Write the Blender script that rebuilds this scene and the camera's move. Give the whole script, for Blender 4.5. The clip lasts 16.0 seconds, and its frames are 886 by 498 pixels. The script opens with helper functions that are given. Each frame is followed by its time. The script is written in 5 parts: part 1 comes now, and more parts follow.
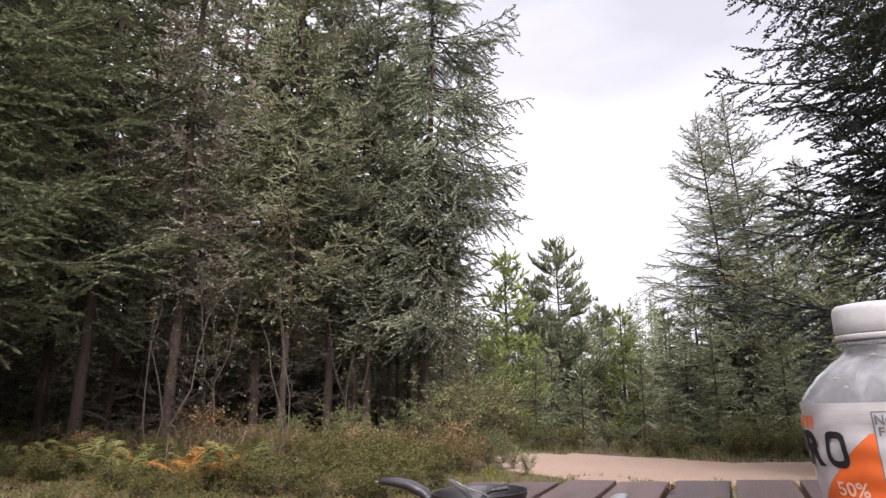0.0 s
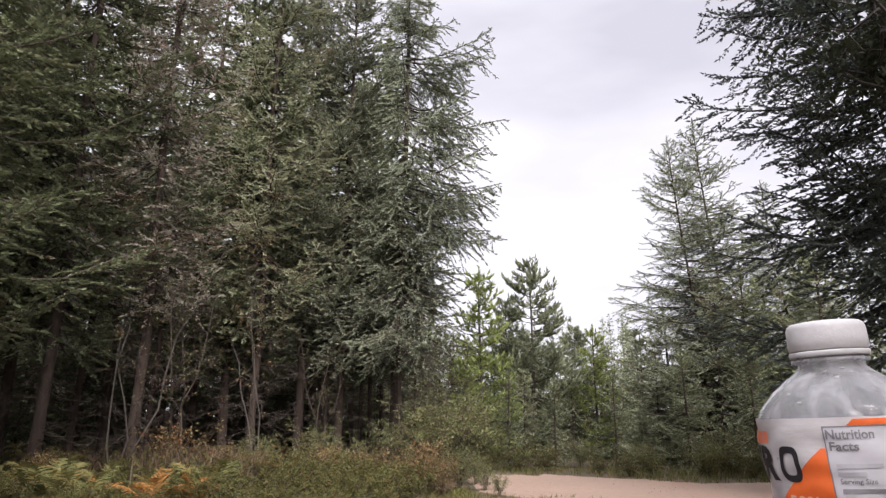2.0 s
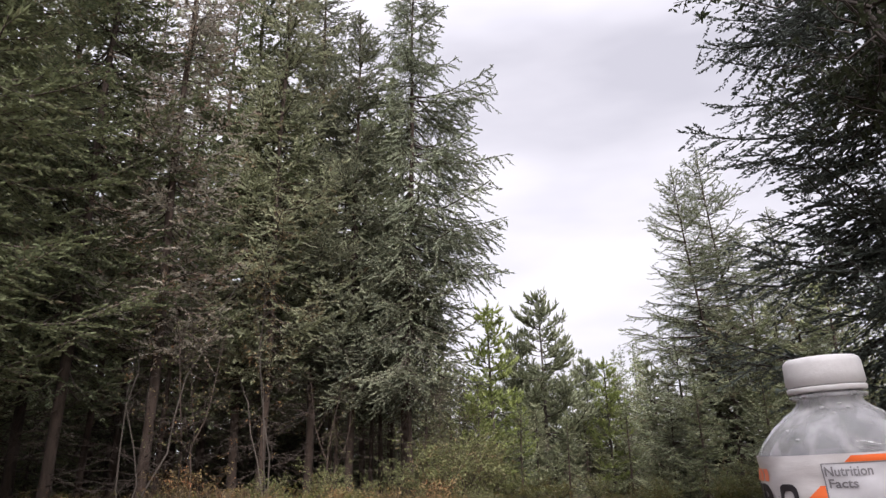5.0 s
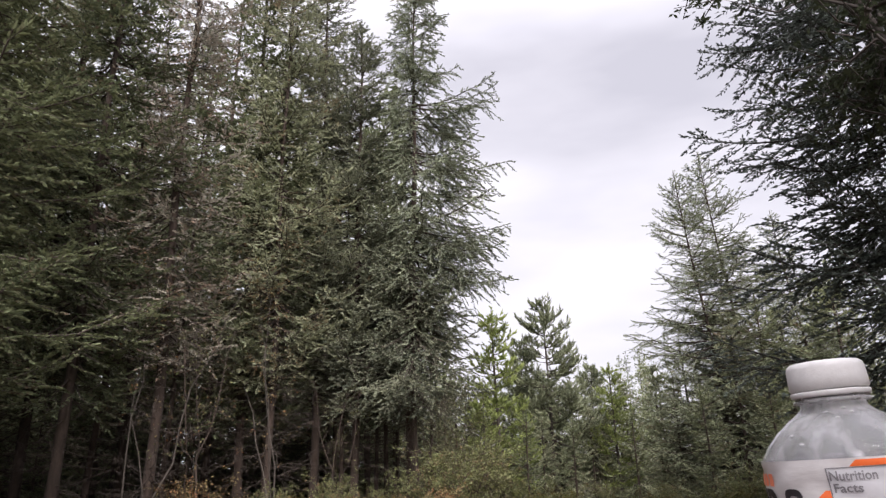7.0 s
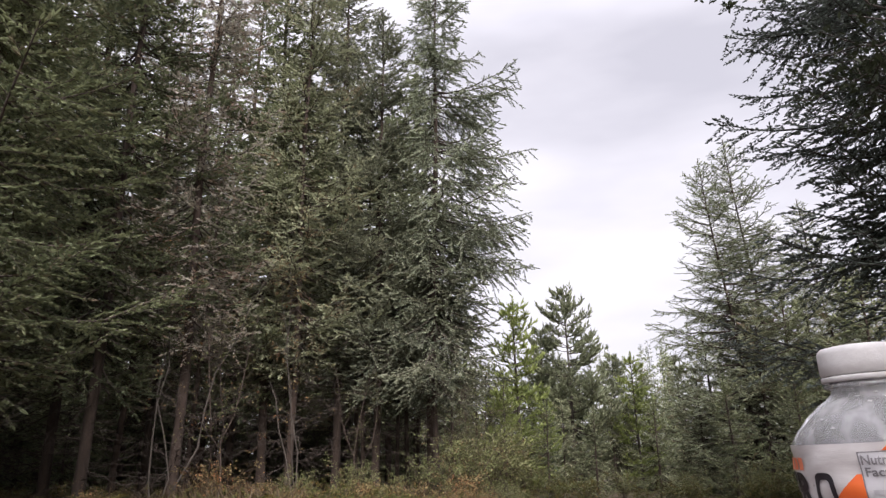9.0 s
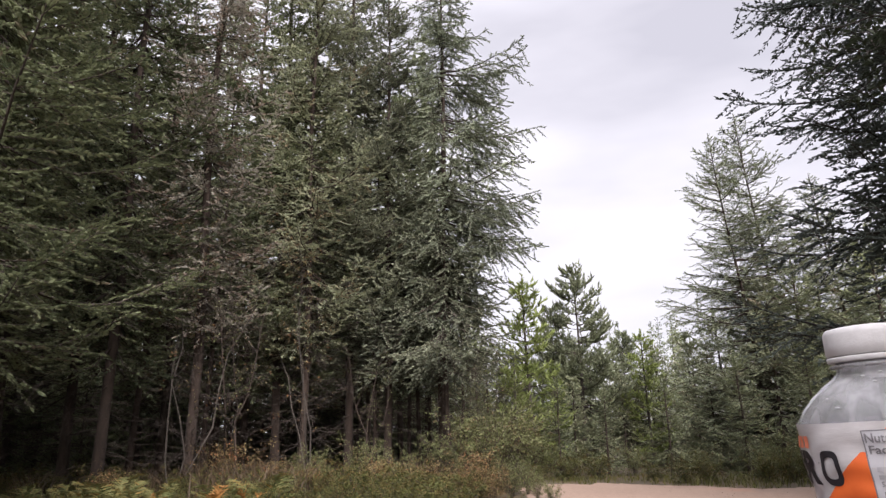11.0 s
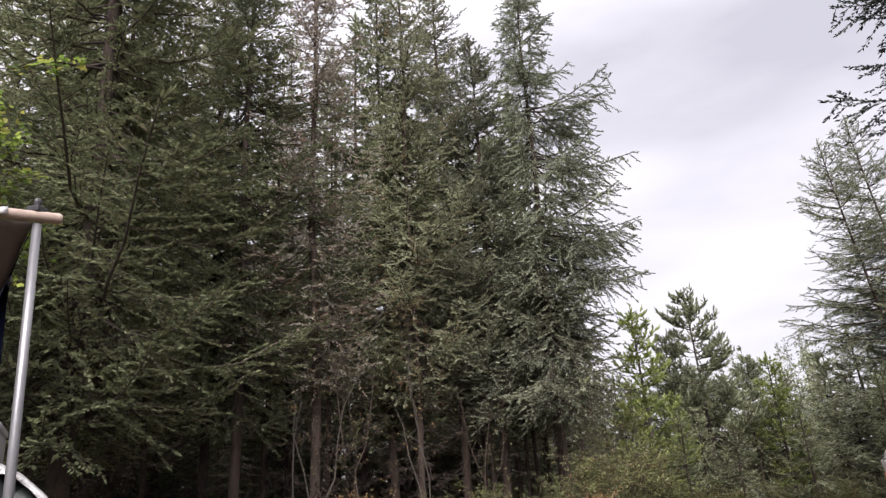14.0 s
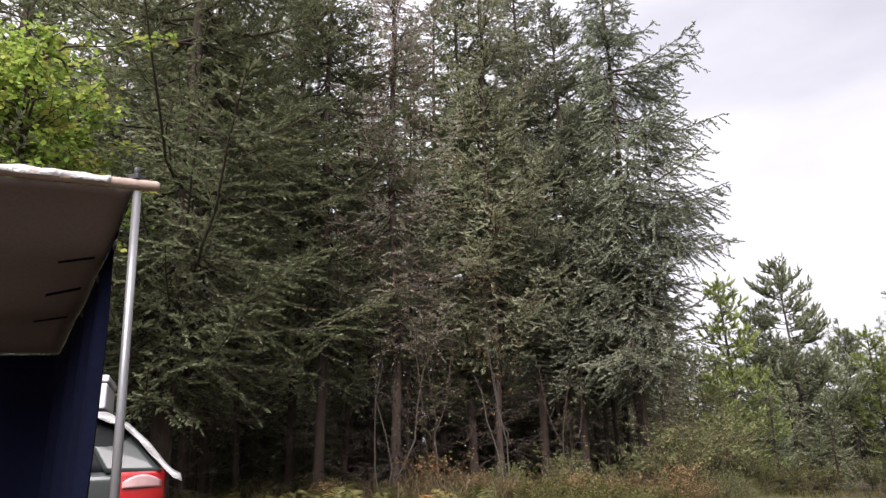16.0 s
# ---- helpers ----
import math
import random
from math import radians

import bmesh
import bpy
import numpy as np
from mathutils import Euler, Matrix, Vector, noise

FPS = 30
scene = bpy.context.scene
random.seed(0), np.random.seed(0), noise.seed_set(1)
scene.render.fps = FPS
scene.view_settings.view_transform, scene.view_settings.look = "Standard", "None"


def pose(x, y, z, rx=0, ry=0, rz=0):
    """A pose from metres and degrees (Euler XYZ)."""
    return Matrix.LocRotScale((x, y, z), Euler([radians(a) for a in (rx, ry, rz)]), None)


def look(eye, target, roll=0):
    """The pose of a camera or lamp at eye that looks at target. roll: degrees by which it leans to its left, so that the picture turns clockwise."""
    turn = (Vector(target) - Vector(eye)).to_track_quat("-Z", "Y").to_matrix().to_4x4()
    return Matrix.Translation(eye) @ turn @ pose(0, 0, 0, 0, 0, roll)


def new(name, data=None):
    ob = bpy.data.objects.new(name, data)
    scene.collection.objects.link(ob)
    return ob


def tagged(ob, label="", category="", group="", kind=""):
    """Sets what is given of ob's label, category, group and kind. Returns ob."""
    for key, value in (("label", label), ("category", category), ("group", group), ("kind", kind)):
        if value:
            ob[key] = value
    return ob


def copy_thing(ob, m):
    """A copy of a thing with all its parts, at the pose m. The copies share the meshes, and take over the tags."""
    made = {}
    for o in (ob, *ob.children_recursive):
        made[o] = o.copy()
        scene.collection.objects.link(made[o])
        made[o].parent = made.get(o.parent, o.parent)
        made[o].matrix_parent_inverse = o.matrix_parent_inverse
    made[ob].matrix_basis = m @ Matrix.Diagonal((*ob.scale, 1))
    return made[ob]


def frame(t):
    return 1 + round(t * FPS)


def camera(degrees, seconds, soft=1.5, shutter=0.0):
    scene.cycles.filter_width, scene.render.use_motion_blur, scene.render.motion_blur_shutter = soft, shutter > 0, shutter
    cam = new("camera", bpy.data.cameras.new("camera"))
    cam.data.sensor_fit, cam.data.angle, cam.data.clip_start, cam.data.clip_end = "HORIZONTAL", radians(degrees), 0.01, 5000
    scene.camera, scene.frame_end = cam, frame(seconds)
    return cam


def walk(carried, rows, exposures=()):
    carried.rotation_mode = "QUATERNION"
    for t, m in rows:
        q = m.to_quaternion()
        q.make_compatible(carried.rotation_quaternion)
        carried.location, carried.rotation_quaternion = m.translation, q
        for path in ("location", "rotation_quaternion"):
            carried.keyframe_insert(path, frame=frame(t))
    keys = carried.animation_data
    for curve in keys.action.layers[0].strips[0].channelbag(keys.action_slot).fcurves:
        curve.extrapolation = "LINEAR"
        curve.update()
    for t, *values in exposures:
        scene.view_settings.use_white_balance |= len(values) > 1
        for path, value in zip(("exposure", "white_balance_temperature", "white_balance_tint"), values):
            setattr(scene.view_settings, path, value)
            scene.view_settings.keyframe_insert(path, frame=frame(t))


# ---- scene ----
# ---------------- camera and its walk ----------------
cam = camera(67.0, 16.0, soft=1.4)
# seconds, eye x, y, z, yaw to the left, pitch up, roll
WAY = [
    (0.0, -0.0082, 0.0097, 0.9207, 0.00, 12.56, 0.30),
    (0.5, -0.0054, 0.0093, 0.9168, -0.39, 11.96, 0.85),
    (1.0, -0.0025, 0.0072, 0.9198, -2.04, 13.46, 0.20),
    (1.5, -0.0022, 0.0037, 0.9180, -1.41, 14.04, 0.70),
    (2.0, -0.0044, 0.0033, 0.9180, -2.25, 14.25, 0.33),
    (2.5, -0.0050, 0.0019, 0.9173, -1.24, 15.22, 0.19),
    (3.0, -0.0023, 0.0015, 0.9188, -1.46, 16.05, -0.28),
    (3.5, -0.0000, 0.0000, 0.9200, -1.25, 16.52, -0.57),
    (4.0, 0.0011, -0.0020, 0.9210, -1.88, 16.73, -0.75),
    (6.5, 0.0030, -0.0085, 0.9220, -1.04, 17.78, -1.16),
    (7.0, 0.0030, -0.0082, 0.9218, -1.29, 17.85, -1.42),
    (7.5, 0.0052, -0.0091, 0.9231, -1.08, 18.21, -1.60),
    (8.0, -0.0001, -0.0094, 0.9186, -0.63, 17.78, -0.94),
    (8.5, -0.0009, -0.0082, 0.9174, 0.25, 17.39, -0.60),
    (11.0, -0.0024, -0.0182, 0.9199, 1.43, 15.14, -1.19),
    (11.5, 0.0017, -0.0250, 0.9206, 5.29, 15.80, -1.96),
    (12.0, 0.0046, -0.0339, 0.9209, 7.74, 16.61, -2.57),
    (12.5, 0.0050, -0.0383, 0.9223, 7.24, 17.16, -2.22),
    (13.0, 0.0065, -0.0449, 0.9220, 8.05, 17.60, -2.77),
    (13.5, 0.0120, -0.0494, 0.9235, 8.29, 17.69, -3.48),
    (14.0, 0.0260, -0.0559, 0.9250, 10.30, 18.91, -3.76),
    (14.5, 0.0397, -0.0618, 0.9274, 11.07, 20.12, -3.68),
    (15.0, 0.0444, -0.0635, 0.9225, 11.38, 20.53, -3.81),
    (15.5, 0.0402, -0.0680, 0.9083, 14.99, 18.89, -2.21),
    (16.0, 0.0388, -0.0683, 0.9017, 17.49, 16.53, -1.58),
]


def stand(x, y, z, yaw, pitch, roll):
    a, b = radians(yaw), radians(pitch)
    ahead = (-math.sin(a) * math.cos(b), math.cos(a) * math.cos(b), math.sin(b))
    return look((x, y, z), (x + ahead[0], y + ahead[1], z + ahead[2]), roll)


walk(cam, [(row[0], stand(*row[1:])) for row in WAY], exposures=[(0.0, 1.08, 6300, 18.0), (2.0, 0.95, 6300, 18.0), (6.5, 0.86, 6300, 18.0), (8.5, 0.87, 6300, 18.0), (13.0, 0.90, 6300, 18.0), (14.5, 0.84, 6300, 18.0), (16.0, 0.99, 6300, 18.0)])

# ---------------- world and sun: an overcast day ----------------
world = bpy.data.worlds.new("overcast_sky")
scene.world = world
world.use_nodes = True
wn, wl = world.node_tree.nodes, world.node_tree.links
wn.clear()
w_out = wn.new("ShaderNodeOutputWorld")
w_bg = wn.new("ShaderNodeBackground")
w_sky = wn.new("ShaderNodeTexSky")
w_sky.sky_type = "NISHITA"
w_sky.sun_disc = False
w_sky.sun_elevation = radians(46)
w_sky.sun_rotation = radians(169)
w_sky_dim = wn.new("ShaderNodeVectorMath")
w_sky_dim.operation = "SCALE"
w_sky_dim.inputs["Scale"].default_value = 0.10
w_co = wn.new("ShaderNodeTexCoord")
w_map = wn.new("ShaderNodeMapping")
w_map.inputs["Scale"].default_value = (0.8, 1.0, 2.6)
w_map.inputs["Rotation"].default_value = (0.0, radians(4), radians(12))
w_map.inputs["Location"].default_value = (0.35, 0.2, 0.55)
w_noise = wn.new("ShaderNodeTexNoise")
w_noise.inputs["Scale"].default_value = 1.7
w_noise.inputs["Detail"].default_value = 5.0
w_noise.inputs["Roughness"].default_value = 0.48
w_ramp = wn.new("ShaderNodeValToRGB")
w_ramp.color_ramp.elements[0].position = 0.36
w_ramp.color_ramp.elements[0].color = (0.64, 0.64, 0.675, 1)
w_ramp.color_ramp.elements[1].position = 0.66
w_ramp.color_ramp.elements[1].color = (1.03, 1.02, 1.03, 1)
w_mix = wn.new("ShaderNodeMixRGB")
w_mix.inputs["Fac"].default_value = 0.93
wl.new(w_co.outputs["Generated"], w_map.inputs["Vector"])
wl.new(w_map.outputs["Vector"], w_noise.inputs["Vector"])
wl.new(w_noise.outputs["Fac"], w_ramp.inputs["Fac"])
wl.new(w_sky.outputs["Color"], w_sky_dim.inputs[0])
wl.new(w_sky_dim.outputs["Vector"], w_mix.inputs["Color1"])
wl.new(w_ramp.outputs["Color"], w_mix.inputs["Color2"])
# an overcast sky is brightest overhead
w_sep = wn.new("ShaderNodeSeparateXYZ")
w_up = wn.new("ShaderNodeMapRange")
w_up.inputs["From Min"].default_value, w_up.inputs["From Max"].default_value = 0.55, 1.0
w_up.inputs["To Min"].default_value, w_up.inputs["To Max"].default_value = 0.90, 2.2
w_grade = wn.new("ShaderNodeVectorMath")
w_grade.operation = "SCALE"
wl.new(w_co.outputs["Generated"], w_sep.inputs[0])
wl.new(w_sep.outputs["Z"], w_up.inputs["Value"])
wl.new(w_up.outputs["Result"], w_grade.inputs["Scale"])
wl.new(w_mix.outputs["Color"], w_grade.inputs[0])
wl.new(w_grade.outputs["Vector"], w_bg.inputs["Color"])
wl.new(w_bg.outputs["Background"], w_out.inputs["Surface"])
w_bg.inputs["Strength"].default_value = 0.70

sun_data = bpy.data.lights.new("sun", "SUN")
sun_data.energy = 5.0
sun_data.angle = radians(40)
sun_data.color = (1.0, 0.96, 0.9)
sun = new("sun", sun_data)
sun.matrix_world = look((6, -24, 32), (0, 6, 0))

# ---------------- materials ----------------


def nodes_of(name):
    m = bpy.data.materials.new(name)
    m.use_nodes = True
    nt = m.node_tree
    return m, nt.nodes, nt.links, nt.nodes["Principled BSDF"]


def mottled(name, dark, light, scale=6.0, rough=0.8, bump=0.3, fine=60.0, stretch=(1, 1, 1), metal=0.0, rand=0.0, bump_scale=None, coat=0.0, spots=None, spread=0.25):
    """A surface with variation at two scales, bump, and a shift from object to object."""
    m, n, l, b = nodes_of(name)
    co = n.new("ShaderNodeTexCoord")
    mp = n.new("ShaderNodeMapping")
    mp.inputs["Scale"].default_value = stretch
    l.new(co.outputs["Object"], mp.inputs["Vector"])
    big, small = n.new("ShaderNodeTexNoise"), n.new("ShaderNodeTexNoise")
    big.inputs["Scale"].default_value, small.inputs["Scale"].default_value = scale, fine
    big.inputs["Detail"].default_value = small.inputs["Detail"].default_value = 4
    l.new(mp.outputs["Vector"], big.inputs["Vector"])
    l.new(mp.outputs["Vector"], small.inputs["Vector"])
    add = n.new("ShaderNodeMath")
    add.operation = "MULTIPLY_ADD"
    add.inputs[1].default_value = 0.5
    l.new(small.outputs["Fac"], add.inputs[0])
    half = n.new("ShaderNodeMath")
    half.operation = "MULTIPLY"
    half.inputs[1].default_value = 0.5
    l.new(big.outputs["Fac"], half.inputs[0])
    l.new(half.outputs[0], add.inputs[2])
    fac = add.outputs[0]
    if rand:
        info = n.new("ShaderNodeObjectInfo")
        sh = n.new("ShaderNodeMath")
        sh.operation = "MULTIPLY_ADD"
        sh.inputs[1].default_value = rand
        l.new(info.outputs["Random"], sh.inputs[0])
        l.new(fac, sh.inputs[2])
        low = n.new("ShaderNodeMath")
        low.operation = "SUBTRACT"
        low.inputs[1].default_value = rand / 2
        l.new(sh.outputs[0], low.inputs[0])
        fac = low.outputs[0]
    ramp = n.new("ShaderNodeValToRGB")
    ramp.color_ramp.elements[0].position, ramp.color_ramp.elements[1].position = 0.5 - spread, 0.5 + spread
    ramp.color_ramp.elements[0].color, ramp.color_ramp.elements[1].color = (*dark, 1), (*light, 1)
    l.new(fac, ramp.inputs["Fac"])
    out = ramp.outputs["Color"]
    if spots:
        colour, size, share = spots
        sn = n.new("ShaderNodeTexNoise")
        sn.inputs["Scale"].default_value = size
        sn.inputs["Detail"].default_value = 6
        l.new(mp.outputs["Vector"], sn.inputs["Vector"])
        sr = n.new("ShaderNodeValToRGB")
        sr.color_ramp.elements[0].position, sr.color_ramp.elements[1].position = 1 - share - 0.06, 1 - share + 0.06
        l.new(sn.outputs["Fac"], sr.inputs["Fac"])
        mx = n.new("ShaderNodeMixRGB")
        mx.inputs["Color2"].default_value = (*colour, 1)
        l.new(sr.outputs["Color"], mx.inputs["Fac"])
        l.new(out, mx.inputs["Color1"])
        out = mx.outputs["Color"]
    l.new(out, b.inputs["Base Color"])
    b.inputs["Roughness"].default_value, b.inputs["Metallic"].default_value = rough, metal
    b.inputs["Coat Weight"].default_value = coat
    if bump:
        bp = n.new("ShaderNodeBump")
        bp.inputs["Strength"].default_value = bump
        bp.inputs["Distance"].default_value = bump_scale or 0.02
        l.new(add.outputs[0], bp.inputs["Height"])
        l.new(bp.outputs["Normal"], b.inputs["Normal"])
    return m


def foliage(name, dark, light, third=None, share=0.25, through_light=0.3, clump=0.9, rough=0.6, rand=0.25):
    """Leaves or needles: colour by clump, by leaf and by plant; some light passes through."""
    m, n, l, b = nodes_of(name)
    co = n.new("ShaderNodeTexCoord")
    nz = n.new("ShaderNodeTexNoise")
    nz.inputs["Scale"].default_value = clump
    nz.inputs["Detail"].default_value = 3
    l.new(co.outputs["Object"], nz.inputs["Vector"])
    geo, info = n.new("ShaderNodeNewGeometry"), n.new("ShaderNodeObjectInfo")
    a = n.new("ShaderNodeMath")
    a.operation = "MULTIPLY_ADD"
    a.inputs[1].default_value = 0.45
    l.new(geo.outputs["Random Per Island"], a.inputs[0])
    l.new(nz.outputs["Fac"], a.inputs[2])
    c = n.new("ShaderNodeMath")
    c.operation = "MULTIPLY_ADD"
    c.inputs[1].default_value = rand
    l.new(info.outputs["Random"], c.inputs[0])
    l.new(a.outputs[0], c.inputs[2])
    ramp = n.new("ShaderNodeValToRGB")
    ramp.color_ramp.elements[0].position, ramp.color_ramp.elements[1].position = 0.5, 1.1 + rand * 0.5
    ramp.color_ramp.elements[0].color, ramp.color_ramp.elements[1].color = (*dark, 1), (*light, 1)
    l.new(c.outputs[0], ramp.inputs["Fac"])
    out = ramp.outputs["Color"]
    if third:
        n2 = n.new("ShaderNodeTexNoise")
        n2.inputs["Scale"].default_value = clump * 1.7
        n2.inputs["Detail"].default_value = 4
        l.new(co.outputs["Object"], n2.inputs["Vector"])
        a2 = n.new("ShaderNodeMath")
        a2.operation = "MULTIPLY_ADD"
        a2.inputs[1].default_value = 0.3
        l.new(geo.outputs["Random Per Island"], a2.inputs[0])
        l.new(n2.outputs["Fac"], a2.inputs[2])
        r2 = n.new("ShaderNodeValToRGB")
        edge = 0.98 - 0.7 * share
        r2.color_ramp.elements[0].position, r2.color_ramp.elements[1].position = edge - 0.1, edge + 0.05
        l.new(a2.outputs[0], r2.inputs["Fac"])
        mx = n.new("ShaderNodeMixRGB")
        mx.inputs["Color2"].default_value = (*third, 1)
        l.new(r2.outputs["Color"], mx.inputs["Fac"])
        l.new(out, mx.inputs["Color1"])
        out = mx.outputs["Color"]
    l.new(out, b.inputs["Base Color"])
    b.inputs["Roughness"].default_value = rough
    b.inputs["Specular IOR Level"].default_value = 0.22
    tr = n.new("ShaderNodeBsdfTranslucent")
    l.new(out, tr.inputs["Color"])
    mix = n.new("ShaderNodeMixShader")
    mix.inputs["Fac"].default_value = through_light
    l.new(b.outputs[0], mix.inputs[1])
    l.new(tr.outputs[0], mix.inputs[2])
    l.new(mix.outputs[0], n["Material Output"].inputs["Surface"])
    return m


SPRUCE = foliage("spruce_needles", (0.0855, 0.1051, 0.0578), (0.2237, 0.2484, 0.1346), (0.160, 0.125, 0.085), 0.14)
FIR = foliage("fir_needles", (0.1804, 0.1984, 0.1336), (0.4096, 0.4340, 0.2777), (0.289, 0.222, 0.142), 0.2)
BLUE_SPRUCE = foliage("blue_green_spruce_needles", (0.1043, 0.1202, 0.0856), (0.2670, 0.2822, 0.1913))
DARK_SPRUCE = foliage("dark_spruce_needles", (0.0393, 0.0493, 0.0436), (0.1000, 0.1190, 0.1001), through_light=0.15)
BROWN_FIR = foliage("browning_fir_needles", (0.2210, 0.2095, 0.1713), (0.4419, 0.4134, 0.3443), (0.320, 0.235, 0.175), 0.3)
LARCH = foliage("larch_needles", (0.1481, 0.1720, 0.1285), (0.2983, 0.3298, 0.2221))
LARCH_YELLOW = foliage("turning_larch_needles", (0.1476, 0.1715, 0.1159), (0.2962, 0.3272, 0.2122))
PINE = foliage("pine_needles", (0.138, 0.158, 0.105), (0.287, 0.311, 0.191))
YOUNG_PINE = foliage("young_pine_needles", (0.158, 0.200, 0.060), (0.326, 0.378, 0.130))
LEAF_GREEN = foliage("green_leaves", (0.039, 0.050, 0.014), (0.113, 0.119, 0.036), (0.155, 0.099, 0.036), 0.3, 0.4, 2.0)
LEAF_YELLOW = foliage("yellow_green_leaves", (0.1203, 0.2023, 0.0350), (0.3230, 0.4344, 0.0931), (0.367, 0.357, 0.092), 0.3, 0.45, 1.2)
# the shade on the oak's leaves is put into this dark colour
LEAF_SHADED = foliage("shaded_leaves", (0.018, 0.025, 0.015), (0.05, 0.06, 0.035), None, 0, 0.3, 2.0)
LEAF_AUTUMN = foliage("autumn_leaves", (0.10, 0.075, 0.035), (0.27, 0.21, 0.10), (0.24, 0.115, 0.055), 0.3, 0.4, 3.0)
LEAF_PALE = foliage("pale_shrub_leaves", (0.0736, 0.0862, 0.0345), (0.1898, 0.2024, 0.0862), (0.188, 0.124, 0.068), 0.2, 0.4, 2.2)
BRACKEN = foliage("fern_fronds", (0.0756, 0.0898, 0.0302), (0.2000, 0.1947, 0.0786), (0.258, 0.148, 0.038), 0.32, 0.4, 1.5)
BRACKEN_RUST = foliage("rust_fern_fronds", (0.194, 0.086, 0.023), (0.344, 0.172, 0.052), None, 0, 0.4, 2.0)
GRASS = foliage("grass_blades", (0.045, 0.052, 0.013), (0.125, 0.125, 0.036), (0.16, 0.12, 0.05), 0.2, 0.35, 0.8)
DRY_STEM = foliage("dry_brown_stems", (0.039, 0.027, 0.017), (0.104, 0.072, 0.042), None, 0, 0.2, 2.0)
LITTER = foliage("leaf_litter", (0.0293, 0.0144, 0.0065), (0.0888, 0.0426, 0.0203), None, 0, 0.1, 3.0)
BARK = mottled("conifer_bark", (0.0183, 0.0131, 0.0087), (0.0675, 0.0447, 0.0338), 9.0, 0.95, 0.9, 45, (1, 1, 0.35), rand=0.15)
BARK_GREY = mottled("grey_smooth_bark", (0.0296, 0.0232, 0.0176), (0.0728, 0.0592, 0.0480), 7.0, 0.9, 0.5, 40, (1, 1, 0.5), rand=0.1)
BARK_DARK = mottled("dark_bark", (0.025, 0.02, 0.018), (0.07, 0.058, 0.05), 9.0, 0.95, 0.9, 45, (1, 1, 0.35))
TWIG = mottled("twig_bark", (0.0259, 0.0186, 0.0148), (0.0703, 0.0517, 0.0401), 5.0, 0.95, 0.2, 40)
TWIG_DARK = mottled("dark_twig_bark", (0.02, 0.017, 0.016), (0.05, 0.042, 0.038), 5.0, 0.95, 0.2, 40)
SOIL = mottled("forest_floor", (0.026, 0.020, 0.010), (0.075, 0.054, 0.026), 0.5, 1.0, 0.6, 9.0, spots=((0.078, 0.048, 0.028), 1.3, 0.42))
SAND = mottled("pink_sand", (0.1607, 0.1066, 0.0763), (0.2583, 0.1829, 0.1378), 0.45, 1.0, 0.5, 14.0, spots=((0.253, 0.144, 0.096), 0.7, 0.36))
PEBBLE = mottled("pebble", (0.240, 0.176, 0.136), (0.400, 0.328, 0.264), 20.0, 0.9, 0.3, 80, rand=0.5)

# ---------------- mesh helpers ----------------


def quick(name, verts, tris, material):
    """A mesh of triangles from arrays."""
    me = bpy.data.meshes.new(name)
    verts, tris = np.asarray(verts, np.float32).reshape(-1, 3), np.asarray(tris, np.int32).reshape(-1, 3)
    me.vertices.add(len(verts))
    me.vertices.foreach_set("co", verts.ravel())
    me.loops.add(tris.size)
    me.loops.foreach_set("vertex_index", tris.ravel())
    me.polygons.add(len(tris))
    me.polygons.foreach_set("loop_start", np.arange(0, tris.size, 3, dtype=np.int32))
    me.update(calc_edges=True)
    me.materials.append(material)
    return me


def part_mesh(name, me, parent, label=""):
    ob = new(name, me)
    ob.parent = parent
    return tagged(ob, label)


def part(name, bm, material, parent, label="", smooth=False):
    me = bpy.data.meshes.new(name)
    bmesh.ops.recalc_face_normals(bm, faces=bm.faces)
    bm.to_mesh(me)
    bm.free()
    me.materials.append(material)
    if smooth:
        for p in me.polygons:
            p.use_smooth = True
    return part_mesh(name, me, parent, label)


def thing(name, label, category, group="", kind="", at=(0, 0, 0), turn=0.0, size=1.0):
    ob = new(name)
    ob.empty_display_size = 0.1
    ob.matrix_basis = pose(*at, 0, 0, turn) @ Matrix.Scale(size, 4)
    return tagged(ob, label, category, group, kind)


def unit(v):
    return v / np.maximum(np.linalg.norm(v, axis=-1, keepdims=True), 1e-9)


def tubes(paths, radii, sides=4):
    """Tapered tubes along many paths (B, n, 3) with radii (B, n)."""
    B, n, _ = paths.shape
    tan = unit(np.gradient(paths, axis=1))
    ref = np.where(np.abs(tan[..., 2:3]) > 0.9, np.array([1.0, 0, 0]), np.array([0, 0, 1.0]))
    s = unit(np.cross(tan, ref))
    t = np.cross(s, tan)
    ang = np.arange(sides) * 2 * np.pi / sides
    ring = paths[:, :, None] + radii[:, :, None, None] * (np.cos(ang)[:, None] * s[:, :, None] + np.sin(ang)[:, None] * t[:, :, None])
    idx = np.arange(B * n * sides).reshape(B, n, sides)
    a, b = idx[:, :-1], idx[:, 1:]
    a2, b2 = np.roll(a, -1, 2), np.roll(b, -1, 2)
    tris = np.stack([np.stack([a, a2, b2], -1), np.stack([a, b2, b], -1)], -2).reshape(-1, 3)
    return ring.reshape(-1, 3), tris


def merge(*pieces):
    vs, ts, k = [], [], 0
    for v, t in pieces:
        vs.append(v)
        ts.append(t + k)
        k += len(v)
    return np.concatenate(vs), np.concatenate(ts)


